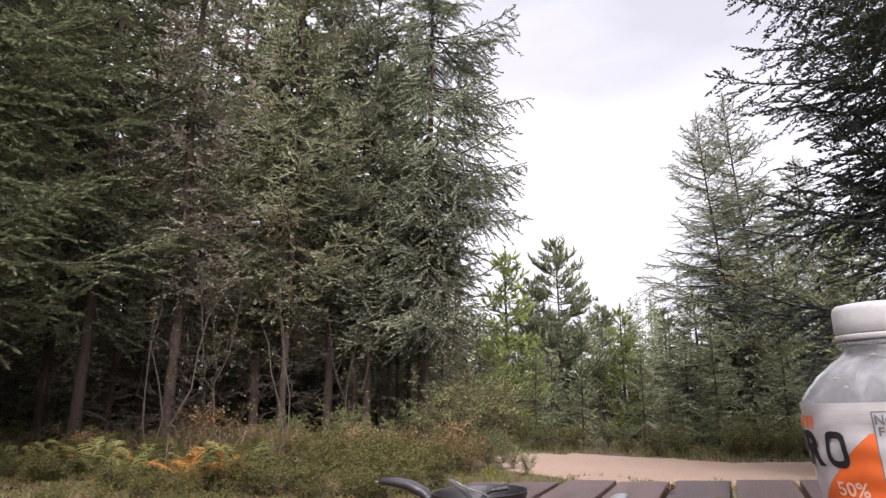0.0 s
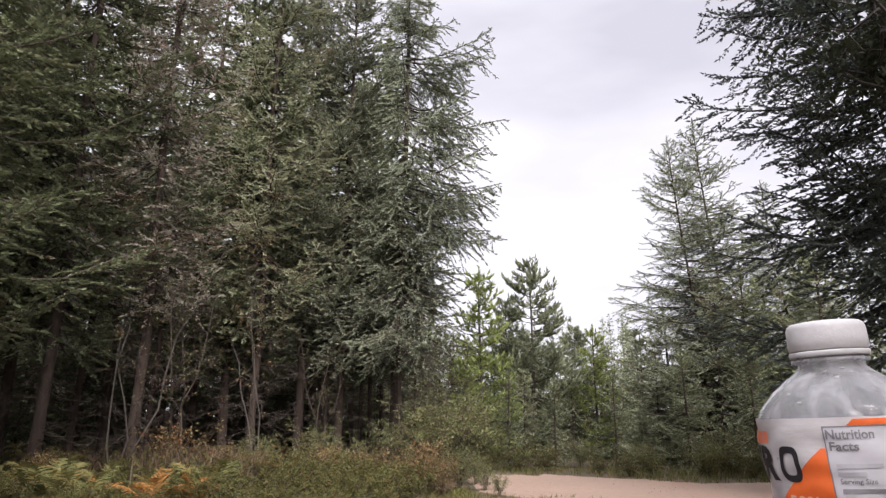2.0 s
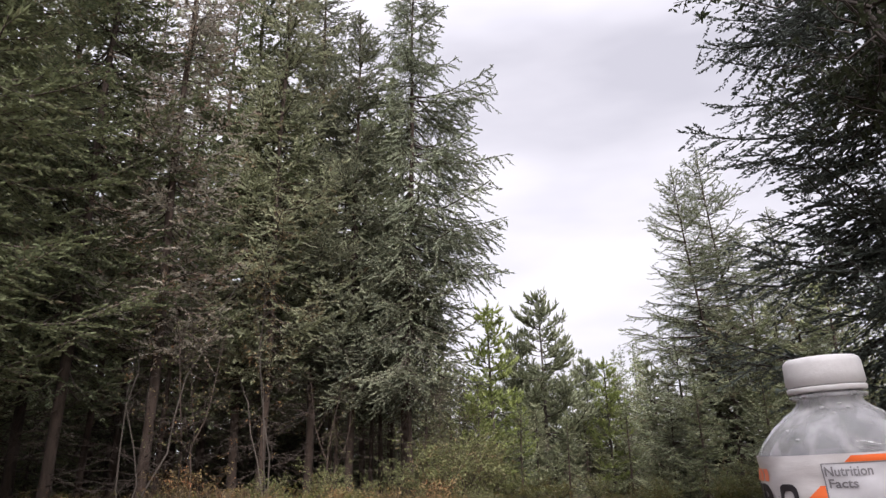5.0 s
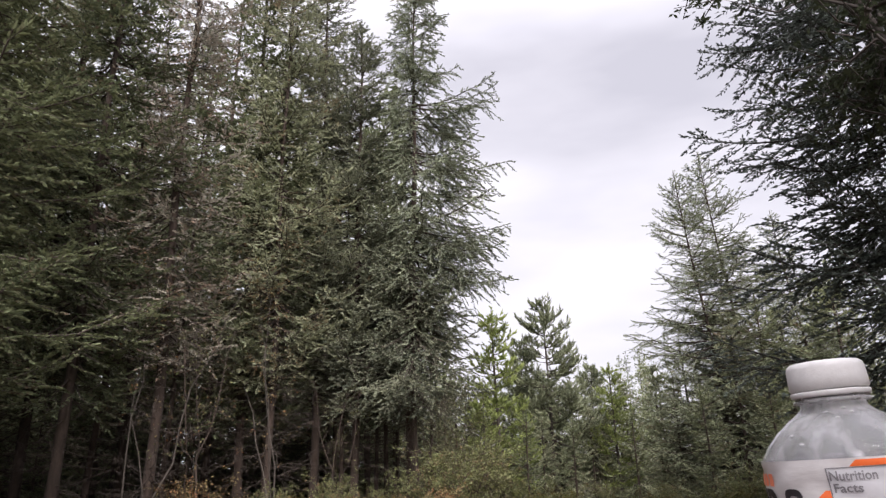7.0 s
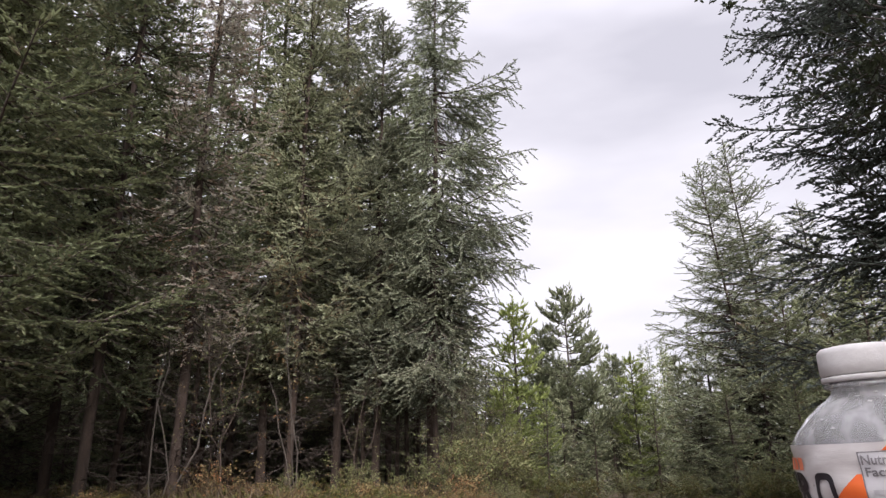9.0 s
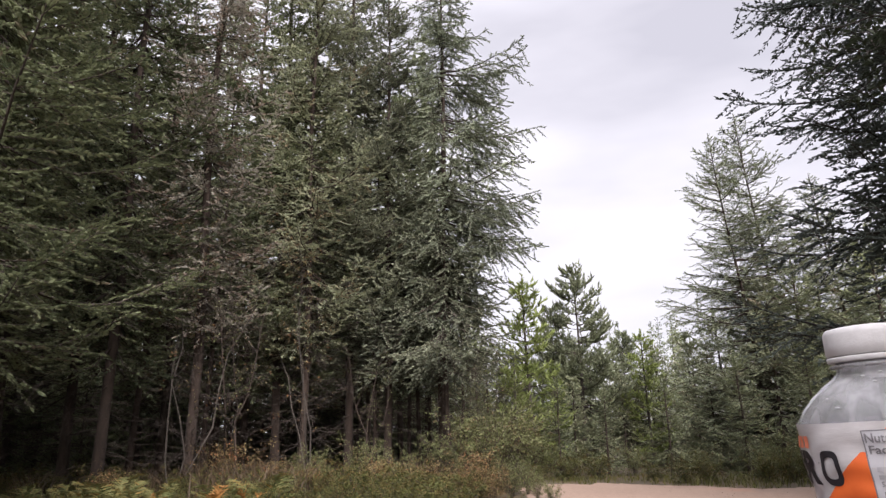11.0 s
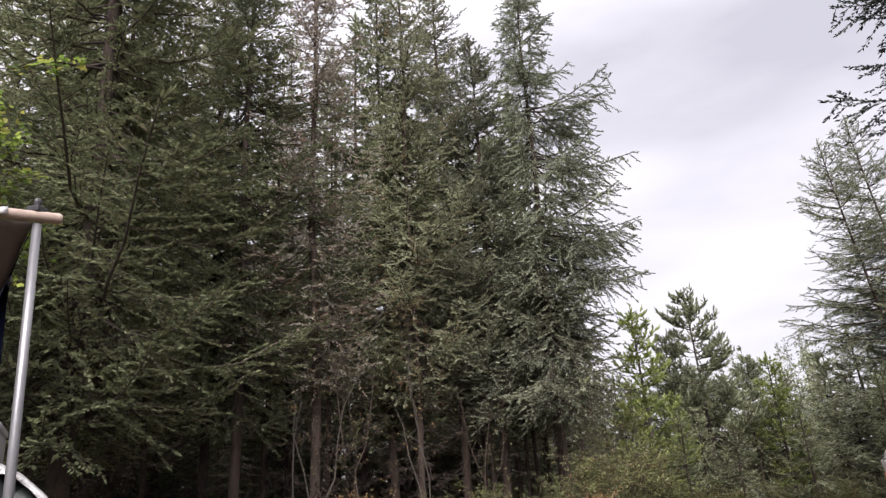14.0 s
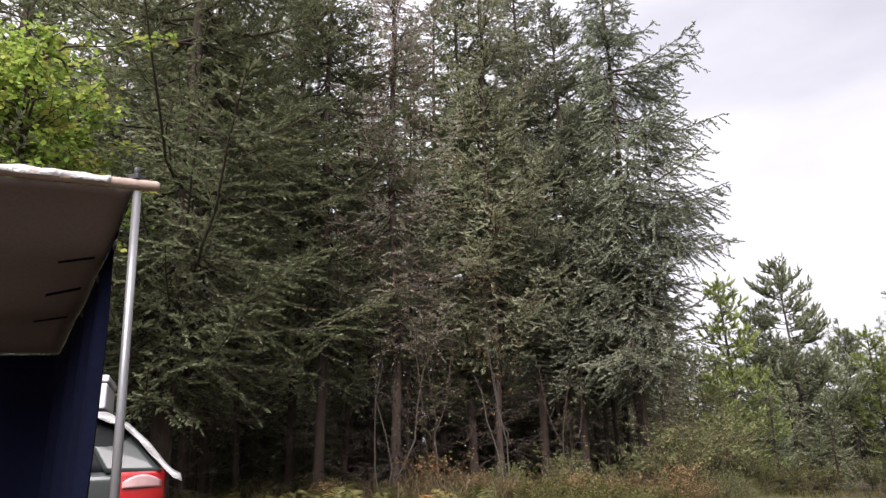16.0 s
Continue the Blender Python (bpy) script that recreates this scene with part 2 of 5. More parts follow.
def brushes(rng, P, D, L, width, step, half, flat=0.5, sag=0.0):
    """Needled shoots: pairs of slim triangles along shoots that start at P and run along D for L metres."""
    cnt = np.maximum(2, np.ceil(L / step * 1.15).astype(int))
    i = np.repeat(np.arange(len(L)), cnt)
    s = (np.arange(len(i)) - np.repeat(np.cumsum(cnt) - cnt, cnt) + rng.random(len(i))) / cnt[i]
    p = P[i] + D[i] * (s * L[i])[:, None]
    p[:, 2] -= sag * L[i] * s**2
    side = unit(np.cross(D[i], np.array([0, 0, 1.0])) + 1e-6)
    up = np.cross(side, D[i])
    roll = rng.normal(0, flat, len(i))
    sv = side * np.cos(roll)[:, None] + up * np.sin(roll)[:, None]
    w = (width * (1.0 - 0.45 * s) * rng.uniform(0.7, 1.25, len(i)))[:, None]
    b = D[i] * half * 0.62
    fw = D[i] * w * 0.75
    A, B = p - b, p + b
    C1, C2 = p + sv * w + fw, p - sv * w + fw
    lift = up * (w * rng.uniform(-0.1, 0.45, (len(i), 1)))
    v = np.stack([A, B, C1 + lift, C2 + lift], 1).reshape(-1, 3)
    k = np.arange(len(i))[:, None] * 4
    t = np.concatenate([k + [0, 1, 2], k + [1, 0, 3]], 1).reshape(-1, 3)
    return v, t


def leaves(rng, P, size, droop=0.3, slim=0.55):
    """Folded leaves, four corners each, at the places P."""
    n = len(P)
    d = unit(rng.normal(0, 1, (n, 3)) * [1, 1, 0.6] - [0, 0, droop])
    s = unit(np.cross(d, rng.normal(0, 0.35, (n, 3)) + [0, 0, 1.0]))
    z = np.cross(s, d)
    L = (size * rng.uniform(0.6, 1.25, n))[:, None]
    v = np.stack([P, P + d * L * 0.5 + s * L * slim / 2 + z * L * 0.08, P + d * L, P + d * L * 0.5 - s * L * slim / 2 + z * L * 0.08], 1).reshape(-1, 3)
    k = np.arange(n)[:, None] * 4
    return v, np.concatenate([k + [0, 1, 2], k + [0, 2, 3]], 1).reshape(-1, 3)


def blades(rng, P, D, L, width, lay=0.6, cross=False):
    """Short needled shoots: a slim kite each, lying more or less level; or two kites crossed."""
    n = len(L)
    side = unit(np.cross(D, np.array([0, 0, 1.0])) + 1e-6)
    up = np.cross(side, D)
    roll = rng.normal(0, lay, n)
    s = side * np.cos(roll)[:, None] + up * np.sin(roll)[:, None]
    w = (width * rng.uniform(0.7, 1.25, n) * 0.5)[:, None]
    m = P + D * (L * rng.uniform(0.35, 0.6, n))[:, None]
    tip = P + D * L[:, None]
    if not cross:
        v = np.stack([P, m + s * w, tip, m - s * w], 1).reshape(-1, 3)
        k = np.arange(n)[:, None] * 4
        return v, np.concatenate([k + [0, 1, 2], k + [0, 2, 3]], 1).reshape(-1, 3)
    z = np.cross(s, D)
    v = np.stack([P, m + s * w, tip, m - s * w, m + z * w, m - z * w], 1).reshape(-1, 3)
    k = np.arange(n)[:, None] * 6
    return v, np.concatenate([k + [0, 1, 2], k + [0, 2, 3], k + [0, 4, 2], k + [0, 2, 5]], 1).reshape(-1, 3)


def along(rng, path, L, step, start):
    """Places and directions spaced along many paths (B, n, 3) of lengths L."""
    B, n, _ = path.shape
    cnt = np.maximum(1, np.round(L * (1 - start) / step).astype(int))
    i = np.repeat(np.arange(B), cnt)
    k = np.arange(len(i)) - np.repeat(np.cumsum(cnt) - cnt, cnt)
    f = start + (1 - start) * (k + rng.random(len(i))) / cnt[i]
    x = np.clip(f, 0, 0.999) * (n - 1)
    j = x.astype(int)
    w = (x - j)[:, None]
    return i, f, k, path[i, j] * (1 - w) + path[i, j + 1] * w, unit(path[i, j + 1] - path[i, j])


def dress(rng, path, L, sub_step=0.13, sub_ratio=0.5, sub_max=0.7, shoot_step=0.04, shoot_len=0.11, width=0.034, hang=0.3, wild=0.14, lift=0.1, lay=0.4, cross=True, start=0.15, side_out=0.75, tip_up=0.2):
    """Branchlets on both sides of limbs, and needled shoots in combs on both: gives the branchlets' tubes and the shoots."""
    up = np.array([0, 0, 1.0])
    i, f, k, p, td = along(rng, path, L, sub_step, start)
    side = unit(np.cross(td, up) + 1e-6) * np.where(k % 2 == 0, 1.0, -1.0)[:, None]
    d = unit(td * rng.uniform(0.5, 0.95, (len(i), 1)) + side * rng.uniform(0.5, 0.95, (len(i), 1)) + rng.normal(0, wild, (len(i), 3)))
    l = np.minimum(sub_max, 0.09 + sub_ratio * L[i] * (1.12 - f) ** 0.8) * rng.uniform(0.45, 1.15, len(i))
    s = np.linspace(0, 1, 5)
    sub = p[:, None] + d[:, None] * (l[:, None] * s)[..., None]
    sub[..., 2] += l[:, None] * (-hang * s**1.4 + tip_up * s**3)
    sub += np.cumsum(rng.normal(0, 0.02, sub.shape), 1) * l[:, None, None]
    wood = tubes(sub[:, ::4], np.tile([[0.005, 0.002]], (len(l), 1)), 3)
    P, D, LL = [], [], []
    for pa, le, st in ((path, L, start), (sub, l, 0.08)):
        i2, f2, k2, p2, t2 = along(rng, pa, le, shoot_step, st)
        sd = unit(np.cross(t2, up) + 1e-6) * np.where(k2 % 2 == 0, 1.0, -1.0)[:, None]
        D.append(unit(t2 * 0.8 + sd * side_out * rng.uniform(0.4, 1.0, (len(i2), 1)) + rng.normal(0, wild, (len(i2), 3)) + up * lift))
        P.append(p2)
        LL.append(shoot_len * rng.uniform(0.6, 1.2, len(i2)) * (1.15 - 0.4 * f2))
        end = unit(pa[:, -1] - pa[:, -2])
        D.append(unit(end + rng.normal(0, wild * 0.6, end.shape) + up * lift))
        P.append(pa[:, -1] - end * shoot_len * 0.35)
        LL.append(shoot_len * rng.uniform(1.0, 1.4, len(end)))
    P, D, LL = np.concatenate(P), np.concatenate(D), np.concatenate(LL)
    return wood, blades(rng, P, D, LL, width, lay, cross)


def trunk_mesh(rng, H, r0, material, lean=(0.0, 0.0), sides=10, top=0.006, wob=0.03):
    n = 26
    z = np.linspace(-0.25, H, n)
    u = np.clip(z / H, 0, 1)
    path = np.stack([lean[0] * z + wob * np.sin(z * 0.9 + rng.random() * 6), lean[1] * z + wob * np.cos(z * 0.7 + rng.random() * 6), z], -1)
    r = r0 * (1 - u) ** 0.85 + top + r0 * 0.5 * np.exp(-np.maximum(z, 0) * 6)
    v, t = tubes(path[None], r[None], sides)
    v += rng.normal(0, r0 * 0.035, v.shape)
    me = quick("trunk", v, t, material)
    for p in me.polygons:
        p.use_smooth = True
    return me, lambda h: np.stack([np.interp(h, z, path[:, 0]), np.interp(h, z, path[:, 1]), h], -1), lambda h: np.interp(h, z, r)


def conifer(name, label, seed, H, R, cb, needles, fine, bark=BARK, twig=TWIG, r0=0.11, gap=0.42, per=6, profile=0.75, rise=(36, -18), hook=0.22,
            lean=(0.0, 0.0), thin=0.0, dead=30, rough_out=0.22, group="conifers of the wood", coarse=False, shape=None, stray=0.22, wilt=0.16):
    """A conifer: trunk, limbs in whorls that sag and lift at their tips, branchlets, needled shoots, and dead twigs under the crown."""
    rng = np.random.default_rng(seed)
    tree = thing(name, label, "tree", group)
    tm, centre, radius = trunk_mesh(rng, H, r0, bark, lean)
    part_mesh("trunk", tm, tree)
    hs, vig = [], []
    for h in np.arange(cb, H - 0.12, gap):
        n = per + int(rng.integers(-1, 2))
        hs.append(h + rng.normal(0, gap * stray, n))
        vig.append(np.full(n, rng.uniform(0.78, 1.15)))
    hs, vig = np.concatenate(hs), np.concatenate(vig)
    keep = rng.random(len(hs)) > thin
    hs, vig = np.clip(hs[keep], cb * 0.8, H - 0.1), vig[keep]
    u = np.clip((hs - cb) / (H - cb), 0, 1)
    B = len(hs)
    az = rng.random(B) * 2 * np.pi
    L = R * np.clip(1 - u, 0.02, 1) ** profile + 0.10
    L *= 1 - 0.45 * np.clip(0.12 - u, 0, 0.12) / 0.12
    if shape:
        L = shape(hs, az)
    L = L * vig * rng.uniform(1 - 2 * rough_out, 1 + rough_out, B)
    el = np.radians(rise[1] + (rise[0] - rise[1]) * u ** 1.3 + rng.normal(0, 6, B))
    out = np.stack([np.cos(az), np.sin(az), np.zeros(B)], -1)
    s = np.linspace(0, 1, 7)
    path = centre(hs)[:, None] + out[:, None] * (L[:, None] * s * np.cos(el)[:, None])[..., None]
    path[..., 2] += L[:, None] * (s * np.sin(el)[:, None] - 0.10 * s + hook * (s**2.4) - wilt * np.sin(s * np.pi) * (1 - u[:, None]))
    path += np.cumsum(rng.normal(0, 0.014, path.shape), 1) * L[:, None, None]
    lr = np.clip(0.006 + 0.008 * L, 0.005, 0.03)[:, None] * (1 - 0.8 * s)
    pieces = [tubes(path[:, ::3], lr[:, ::3], 3) if coarse else tubes(path, lr, 4)]
    wood_tris, needle_tris = dress(rng, path, L, **fine)
    pieces.append(wood_tris)
    n = 26
    tops = np.repeat(centre(np.array([H - 0.6])), n, 0) + np.array([0, 0, 1.0]) * np.linspace(0, 0.58, n)[:, None]
    leader = blades(rng, tops, unit(rng.normal(0, 0.4, (n, 3)) + [0, 0, 0.8]), np.linspace(0.16, 0.08, n), fine["width"], 1.5, True)
    crown = merge(needle_tris, leader)
    if dead:
        hd = rng.uniform(min(0.5, cb * 0.4), cb * 1.35, dead)
        ad = rng.random(dead) * 2 * np.pi
        ld = rng.uniform(0.3, 1.3, dead)
        od = np.stack([np.cos(ad), np.sin(ad), rng.normal(-0.08, 0.22, dead)], -1)
        pd = centre(hd)[:, None] + od[:, None] * (ld[:, None] * s)[..., None] + np.cumsum(rng.normal(0, 0.03, (dead, 7, 3)), 1) * ld[:, None, None]
        pieces.append(tubes(pd, 0.0075 * (1.1 - s)[None] * np.ones((dead, 1)), 3))
        m = 9
        jj = rng.integers(2, 7, dead * m)
        ii = np.repeat(np.arange(dead), m)
        p0 = pd[ii, jj]
        dd = unit(od[ii] + rng.normal(0, 0.6, (dead * m, 3)))
        pieces.append(tubes(np.stack([p0, p0 + dd * rng.uniform(0.1, 0.45, (dead * m, 1))], 1), np.tile([[0.004, 0.0015]], (dead * m, 1)), 3))
    part_mesh("branchwork", quick("branchwork", *merge(*pieces), twig), tree)
    part_mesh("crown", quick("crown", *crown, needles), tree)
    return tree


def broadleaf(name, label, seed, H, spread, n_stems, leaf, leaf_size, bark, group="", leaf_count=26, stem_r=0.02, low=0.35, category="tree", open_up=0.5, twig_n=9, lean=(0, 0), slim=0.55):
    """A leafy tree or shrub of several stems with forking twigs and single leaves."""
    rng = np.random.default_rng(seed)
    tree = thing(name, label, category, group)
    s = np.linspace(0, 1, 9)
    az = rng.random(n_stems) * 2 * np.pi
    reach = spread * rng.uniform(0.25, 0.9, n_stems) * open_up
    h = H * rng.uniform(0.7, 1.0, n_stems)
    path = np.stack([np.cos(az)[:, None] * reach[:, None] * s**1.3, np.sin(az)[:, None] * reach[:, None] * s**1.3, h[:, None] * s - 0.08], -1)
    path += np.cumsum(rng.normal(0, 0.022, path.shape), 1) * h[:, None, None] * [1, 1, 0.3]
    path[..., 0] += lean[0] * path[..., 2]
    path[..., 1] += lean[1] * path[..., 2]
    thick = stem_r * (1.05 - 0.85 * s)[None] * rng.uniform(0.6, 1.1, (n_stems, 1))
    if category == "tree":
        for one, r_one in zip(path, thick):
            part_mesh("stem", quick("stem", *tubes(one[None], r_one[None], 6), bark), tree)
    else:
        tagged(part_mesh("stemwork", quick("stemwork", *tubes(path, thick, 4), bark), tree), kind="stuff")
    ii = np.repeat(np.arange(n_stems), twig_n)
    f = rng.uniform(low, 0.98, len(ii))
    x = f * 8
    j = np.minimum(x.astype(int), 7)
    w = (x - j)[:, None]
    base = path[ii, j] * (1 - w) + path[ii, j + 1] * w
    d = unit(rng.normal(0, 1, (len(ii), 3)) * [1, 1, 0.35] + [0, 0, 0.45])
    ll = spread * rng.uniform(0.25, 0.7, len(ii)) * (1.15 - f * 0.6)
    s2 = np.linspace(0, 1, 6)
    tw = base[:, None] + d[:, None] * (ll[:, None] * s2)[..., None] + np.cumsum(rng.normal(0, 0.05, (len(ii), 6, 3)), 1) * ll[:, None, None]
    fine = np.repeat(np.arange(len(ii)), 5)
    j3 = rng.integers(1, 6, len(fine))
    b3 = tw[fine, j3]
    d3 = unit(d[fine] * 0.6 + rng.normal(0, 0.7, (len(fine), 3)))
    l3 = (ll[fine] * rng.uniform(0.15, 0.5, len(fine)))[:, None]
    tagged(part_mesh("twigwork", quick("twigwork", *merge(tubes(tw[:, ::5] if category == "shrub" else tw, (stem_r * 0.33 * (1.1 - s2)[None] * np.ones((len(ii), 1)))[:, ::5 if category == "shrub" else 1], 3),
                                             tubes(np.stack([b3, b3 + d3 * l3], 1), np.tile([[stem_r * 0.14, stem_r * 0.07]], (len(fine), 1)), 3)), bark), tree), kind="stuff")
    q = np.repeat(np.arange(len(fine)), leaf_count // 5 + 1)
    P = b3[q] + d3[q] * l3[q] * rng.uniform(0.1, 1.05, (len(q), 1)) + rng.normal(0, leaf_size * 0.35, (len(q), 3))
    part_mesh("foliage", quick("foliage", *leaves(rng, P, leaf_size, slim=slim), leaf), tree)
    return tree


def fern(name, label, seed, material, fronds=9, length=0.75, group="ferns at the wood's edge"):
    """Arching fronds with paired leaflets."""
    rng = np.random.default_rng(seed)
    clump = thing(name, label, "fern", group)
    s = np.linspace(0, 1, 9)
    az = rng.random(fronds) * 2 * np.pi
    L = length * rng.uniform(0.6, 1.1, fronds)
    el = np.radians(rng.uniform(48, 84, fronds))
    path = np.stack([np.cos(az)[:, None] * L[:, None] * np.cos(el)[:, None] * s, np.sin(az)[:, None] * L[:, None] * np.cos(el)[:, None] * s,
                     L[:, None] * (np.sin(el)[:, None] * s - 0.34 * s**2.4)], -1)
    stalk = tubes(path, 0.004 * (1.1 - s)[None] * np.ones((fronds, 1)), 3)
    m = 22
    ii = np.repeat(np.arange(fronds), m)
    f = np.tile(np.linspace(0.22, 0.99, m), fronds)
    x = f * 8
    j = np.minimum(x.astype(int), 7)
    w = (x - j)[:, None]
    p = path[ii, j] * (1 - w) + path[ii, j + 1] * w
    td = unit(path[ii, j + 1] - path[ii, j])
    vs = []
    for sgn in (1, -1):
        sd = np.cross(td, np.array([0, 0, 1.0])) * sgn
        ll = (L[ii] * 0.26 * np.sin(np.clip((1 - f) * 1.25 + 0.12, 0, 1) * np.pi * 0.75) * rng.uniform(0.8, 1.15, len(ii)))[:, None]
        tip = p + unit(sd + td * 0.45 + rng.normal(0, 0.12, p.shape)) * ll - np.array([0, 0, 1.0]) * ll * 0.2
        vs.append(np.stack([p - td * 0.010 * length, p + td * 0.016 * length, tip], 1).reshape(-1, 3))
    v = np.concatenate(vs)
    tagged(part_mesh("stalkwork", quick("stalkwork", *stalk, material), clump), kind="stuff")
    tagged(part_mesh("frondwork", quick("frondwork", v, np.arange(len(v)).reshape(-1, 3), material), clump), kind="stuff")
    return clump


def spread_out(ob, places):
    """Copies of a thing at (x, y, turn, scale); the first place takes the thing itself."""
    for n, (x, y, turn, size) in enumerate(places):
        m = pose(x, y, 0, 0, 0, turn)
        if n == 0:
            ob.matrix_basis = m @ Matrix.Scale(size, 4)
        else:
            c = copy_thing(ob, m)
            c.matrix_basis = m @ Matrix.Scale(size, 4)

# ---------------- ground and road ----------------


def ground_height(x, y):
    h = 0.05 * np.sin(x * 0.7 + 1) * np.sin(y * 0.55) + 0.03 * np.sin(x * 1.9 + y * 1.3)
    near = np.clip((np.hypot(x - 0.3, y - 0.4) - 1.5) / 3, 0, 1)
    road = np.clip(np.abs(y - 11) / 4 - 0.6, 0, 1)
    wood = 0.25 * np.clip((y - 13) / 12, 0, 1) * np.clip((0.5 - x) / 4, 0, 1)
    dip = -0.2 * np.exp(-((x + 5.2) ** 2 + (y - 3.4) ** 2) / 5.0)
    return h * near * np.where(x > 0.5, road, 1.0) + wood + dip - 0.012


def make_ground():
    ax = np.concatenate([[-600, -250, -110, -60, -40], np.arange(-30, 30.1, 0.4), [40, 60, 110, 250, 600]])
    X, Y = np.meshgrid(ax, ax, indexing="ij")
    Z = np.where(np.hypot(X, Y) < 42, ground_height(X, Y), -0.012)
    n = len(ax)
    i = np.arange(n * n).reshape(n, n)
    a, b, c, d = i[:-1, :-1], i[1:, :-1], i[1:, 1:], i[:-1, 1:]
    tris = np.stack([np.stack([a, b, c], -1), np.stack([a, c, d], -1)], 2).reshape(-1, 3)
    me = quick("ground", np.stack([X, Y, Z], -1), tris, SOIL)
    for p in me.polygons:
        p.use_smooth = True
    tagged(new("ground", me), "mossy forest ground with needles and short grass", "ground", kind="structure")


make_ground()


def far_edge(x):
    """The far edge of the track: it bends away where it turns into the wood."""
    return 10.85 + 1.65 * np.clip((3.9 - x) / 1.6, 0, 1) + 0.16 * np.sin(x * 2.3) + 0.12 * np.sin(x * 5.1 + 1)


def make_road():
    rng = np.random.default_rng(5)
    xs = np.concatenate([np.arange(0.7, 12, 0.12), np.arange(12, 46, 0.8)])
    near = 7.6 + 0.25 * np.sin(xs * 1.7) + 1.6 * np.exp(-(xs - 0.8) * 1.6)
    far = far_edge(xs) - 1.0 * np.exp(-(xs - 0.8) * 2.0)
    far += rng.normal(0, 0.09, len(xs))
    near += rng.normal(0, 0.06, len(xs))
    m = 14
    f = np.linspace(0, 1, m)
    Y = near[:, None] * (1 - f) + far[:, None] * f
    X = xs[:, None] + 0 * f + rng.normal(0, 0.02, Y.shape)
    Z = 0.006 + 0.006 * np.sin(Y * 3.1) * np.sin(f * np.pi) + 0.002 * rng.normal(0, 1, Y.shape) * np.sin(f * np.pi)
    Z[:, [0, -1]] = -0.03
    Z[0], Z[1] = -0.04, -0.02
    i = np.arange(X.size).reshape(X.shape)
    a, b, c, d = i[:-1, :-1], i[1:, :-1], i[1:, 1:], i[:-1, 1:]
    tris = np.stack([np.stack([a, b, c], -1), np.stack([a, c, d], -1)], 2).reshape(-1, 3)
    me = quick("road", np.stack([X, Y, Z], -1), tris, SAND)
    for p in me.polygons:
        p.use_smooth = True
    tagged(new("road", me), "pinkish sandy dirt track across the clearing", "road", kind="structure")


make_road()

# ---------------- trees ----------------
SPRAY = dict(sub_step=0.10, sub_ratio=0.5, sub_max=0.62, shoot_step=0.033, shoot_len=0.09, width=0.030, hang=0.34, wild=0.2)
DEEP = dict(sub_step=0.2, sub_ratio=0.5, sub_max=0.7, shoot_step=0.06, shoot_len=0.17, width=0.055, hang=0.3, cross=False, lay=0.8)
near_spruce = conifer("spruce_tree", "tall dark green spruce with wide drooping low limbs", 11, 13.5, 2.9, 2.15, SPRUCE, dict(SPRAY, sub_max=0.85, hang=0.5, sub_step=0.08, shoot_step=0.031, shoot_len=0.085, width=0.030), r0=0.125, gap=0.34, per=8, rise=(26, -14), stray=0.2, hook=0.26, rough_out=0.24, dead=50)
spread_out(near_spruce, [(-5.65, 6.75, 200, 1.0)])
front_spruce = conifer("spruce_tree", "tall dark green spruce at the edge of the wood", 21, 14, 1.75, 2.3, SPRUCE, SPRAY, r0=0.085, gap=0.26, rough_out=0.28, per=7, dead=55)
spread_out(front_spruce, [(-5.45, 10.3, 40, 1.0), (-3.62, 13.1, 190, 0.98), (-7.6, 9.6, 120, 1.02)])
front_fir = conifer("fir_tree", "tall mid green fir with layered limbs and bare lower trunk", 31, 13.2, 1.55, 2.6, FIR, SPRAY, r0=0.06, gap=0.25, rough_out=0.28, rise=(32, -12), per=7, dead=55)
spread_out(front_fir, [(-2.95, 12.6, 10, 1.04), (-6.6, 11.3, 150, 1.05)])
brown_fir = conifer("fir_tree", "browning fir with thin reddish crown", 41, 14.5, 1.4, 2.8, BROWN_FIR, dict(SPRAY, sub_step=0.12, shoot_step=0.037), r0=0.085, gap=0.26, thin=0.08, rough_out=0.32, dead=90, per=7)
spread_out(brown_fir, [(-4.4, 11.0, 0, 1.0)])
tall_spruce = conifer("spruce_tree", "tall dark spruce with an open layered top", 52, 13.3, 1.7, 3.0, BLUE_SPRUCE, dict(SPRAY, hang=0.25), r0=0.085, gap=0.26, rough_out=0.24, per=8, rise=(30, -16), dead=40)
spread_out(tall_spruce, [(-2.35, 13.9, 200, 1.0)])
blue_spruce = conifer("spruce_tree", "dense blue-green spruce with pointed top", 51, 10.9, 1.8, 2.4, BLUE_SPRUCE, dict(SPRAY, sub_step=0.09), r0=0.08, gap=0.22, rough_out=0.22, per=9, dead=40)
spread_out(blue_spruce, [(-1.5, 13.6, 0, 1.0)])
low_spruce = conifer("spruce_tree", "dense dark young spruce with drooping skirt", 61, 5.9, 1.5, 2.3, BLUE_SPRUCE, dict(SPRAY, hang=0.5), r0=0.05, gap=0.2, rise=(26, -30), dead=24, per=8, hook=0.1)
spread_out(low_spruce, [(-0.3, 12.85, 0, 1.0), (-0.95, 14.7, 90, 1.0)])


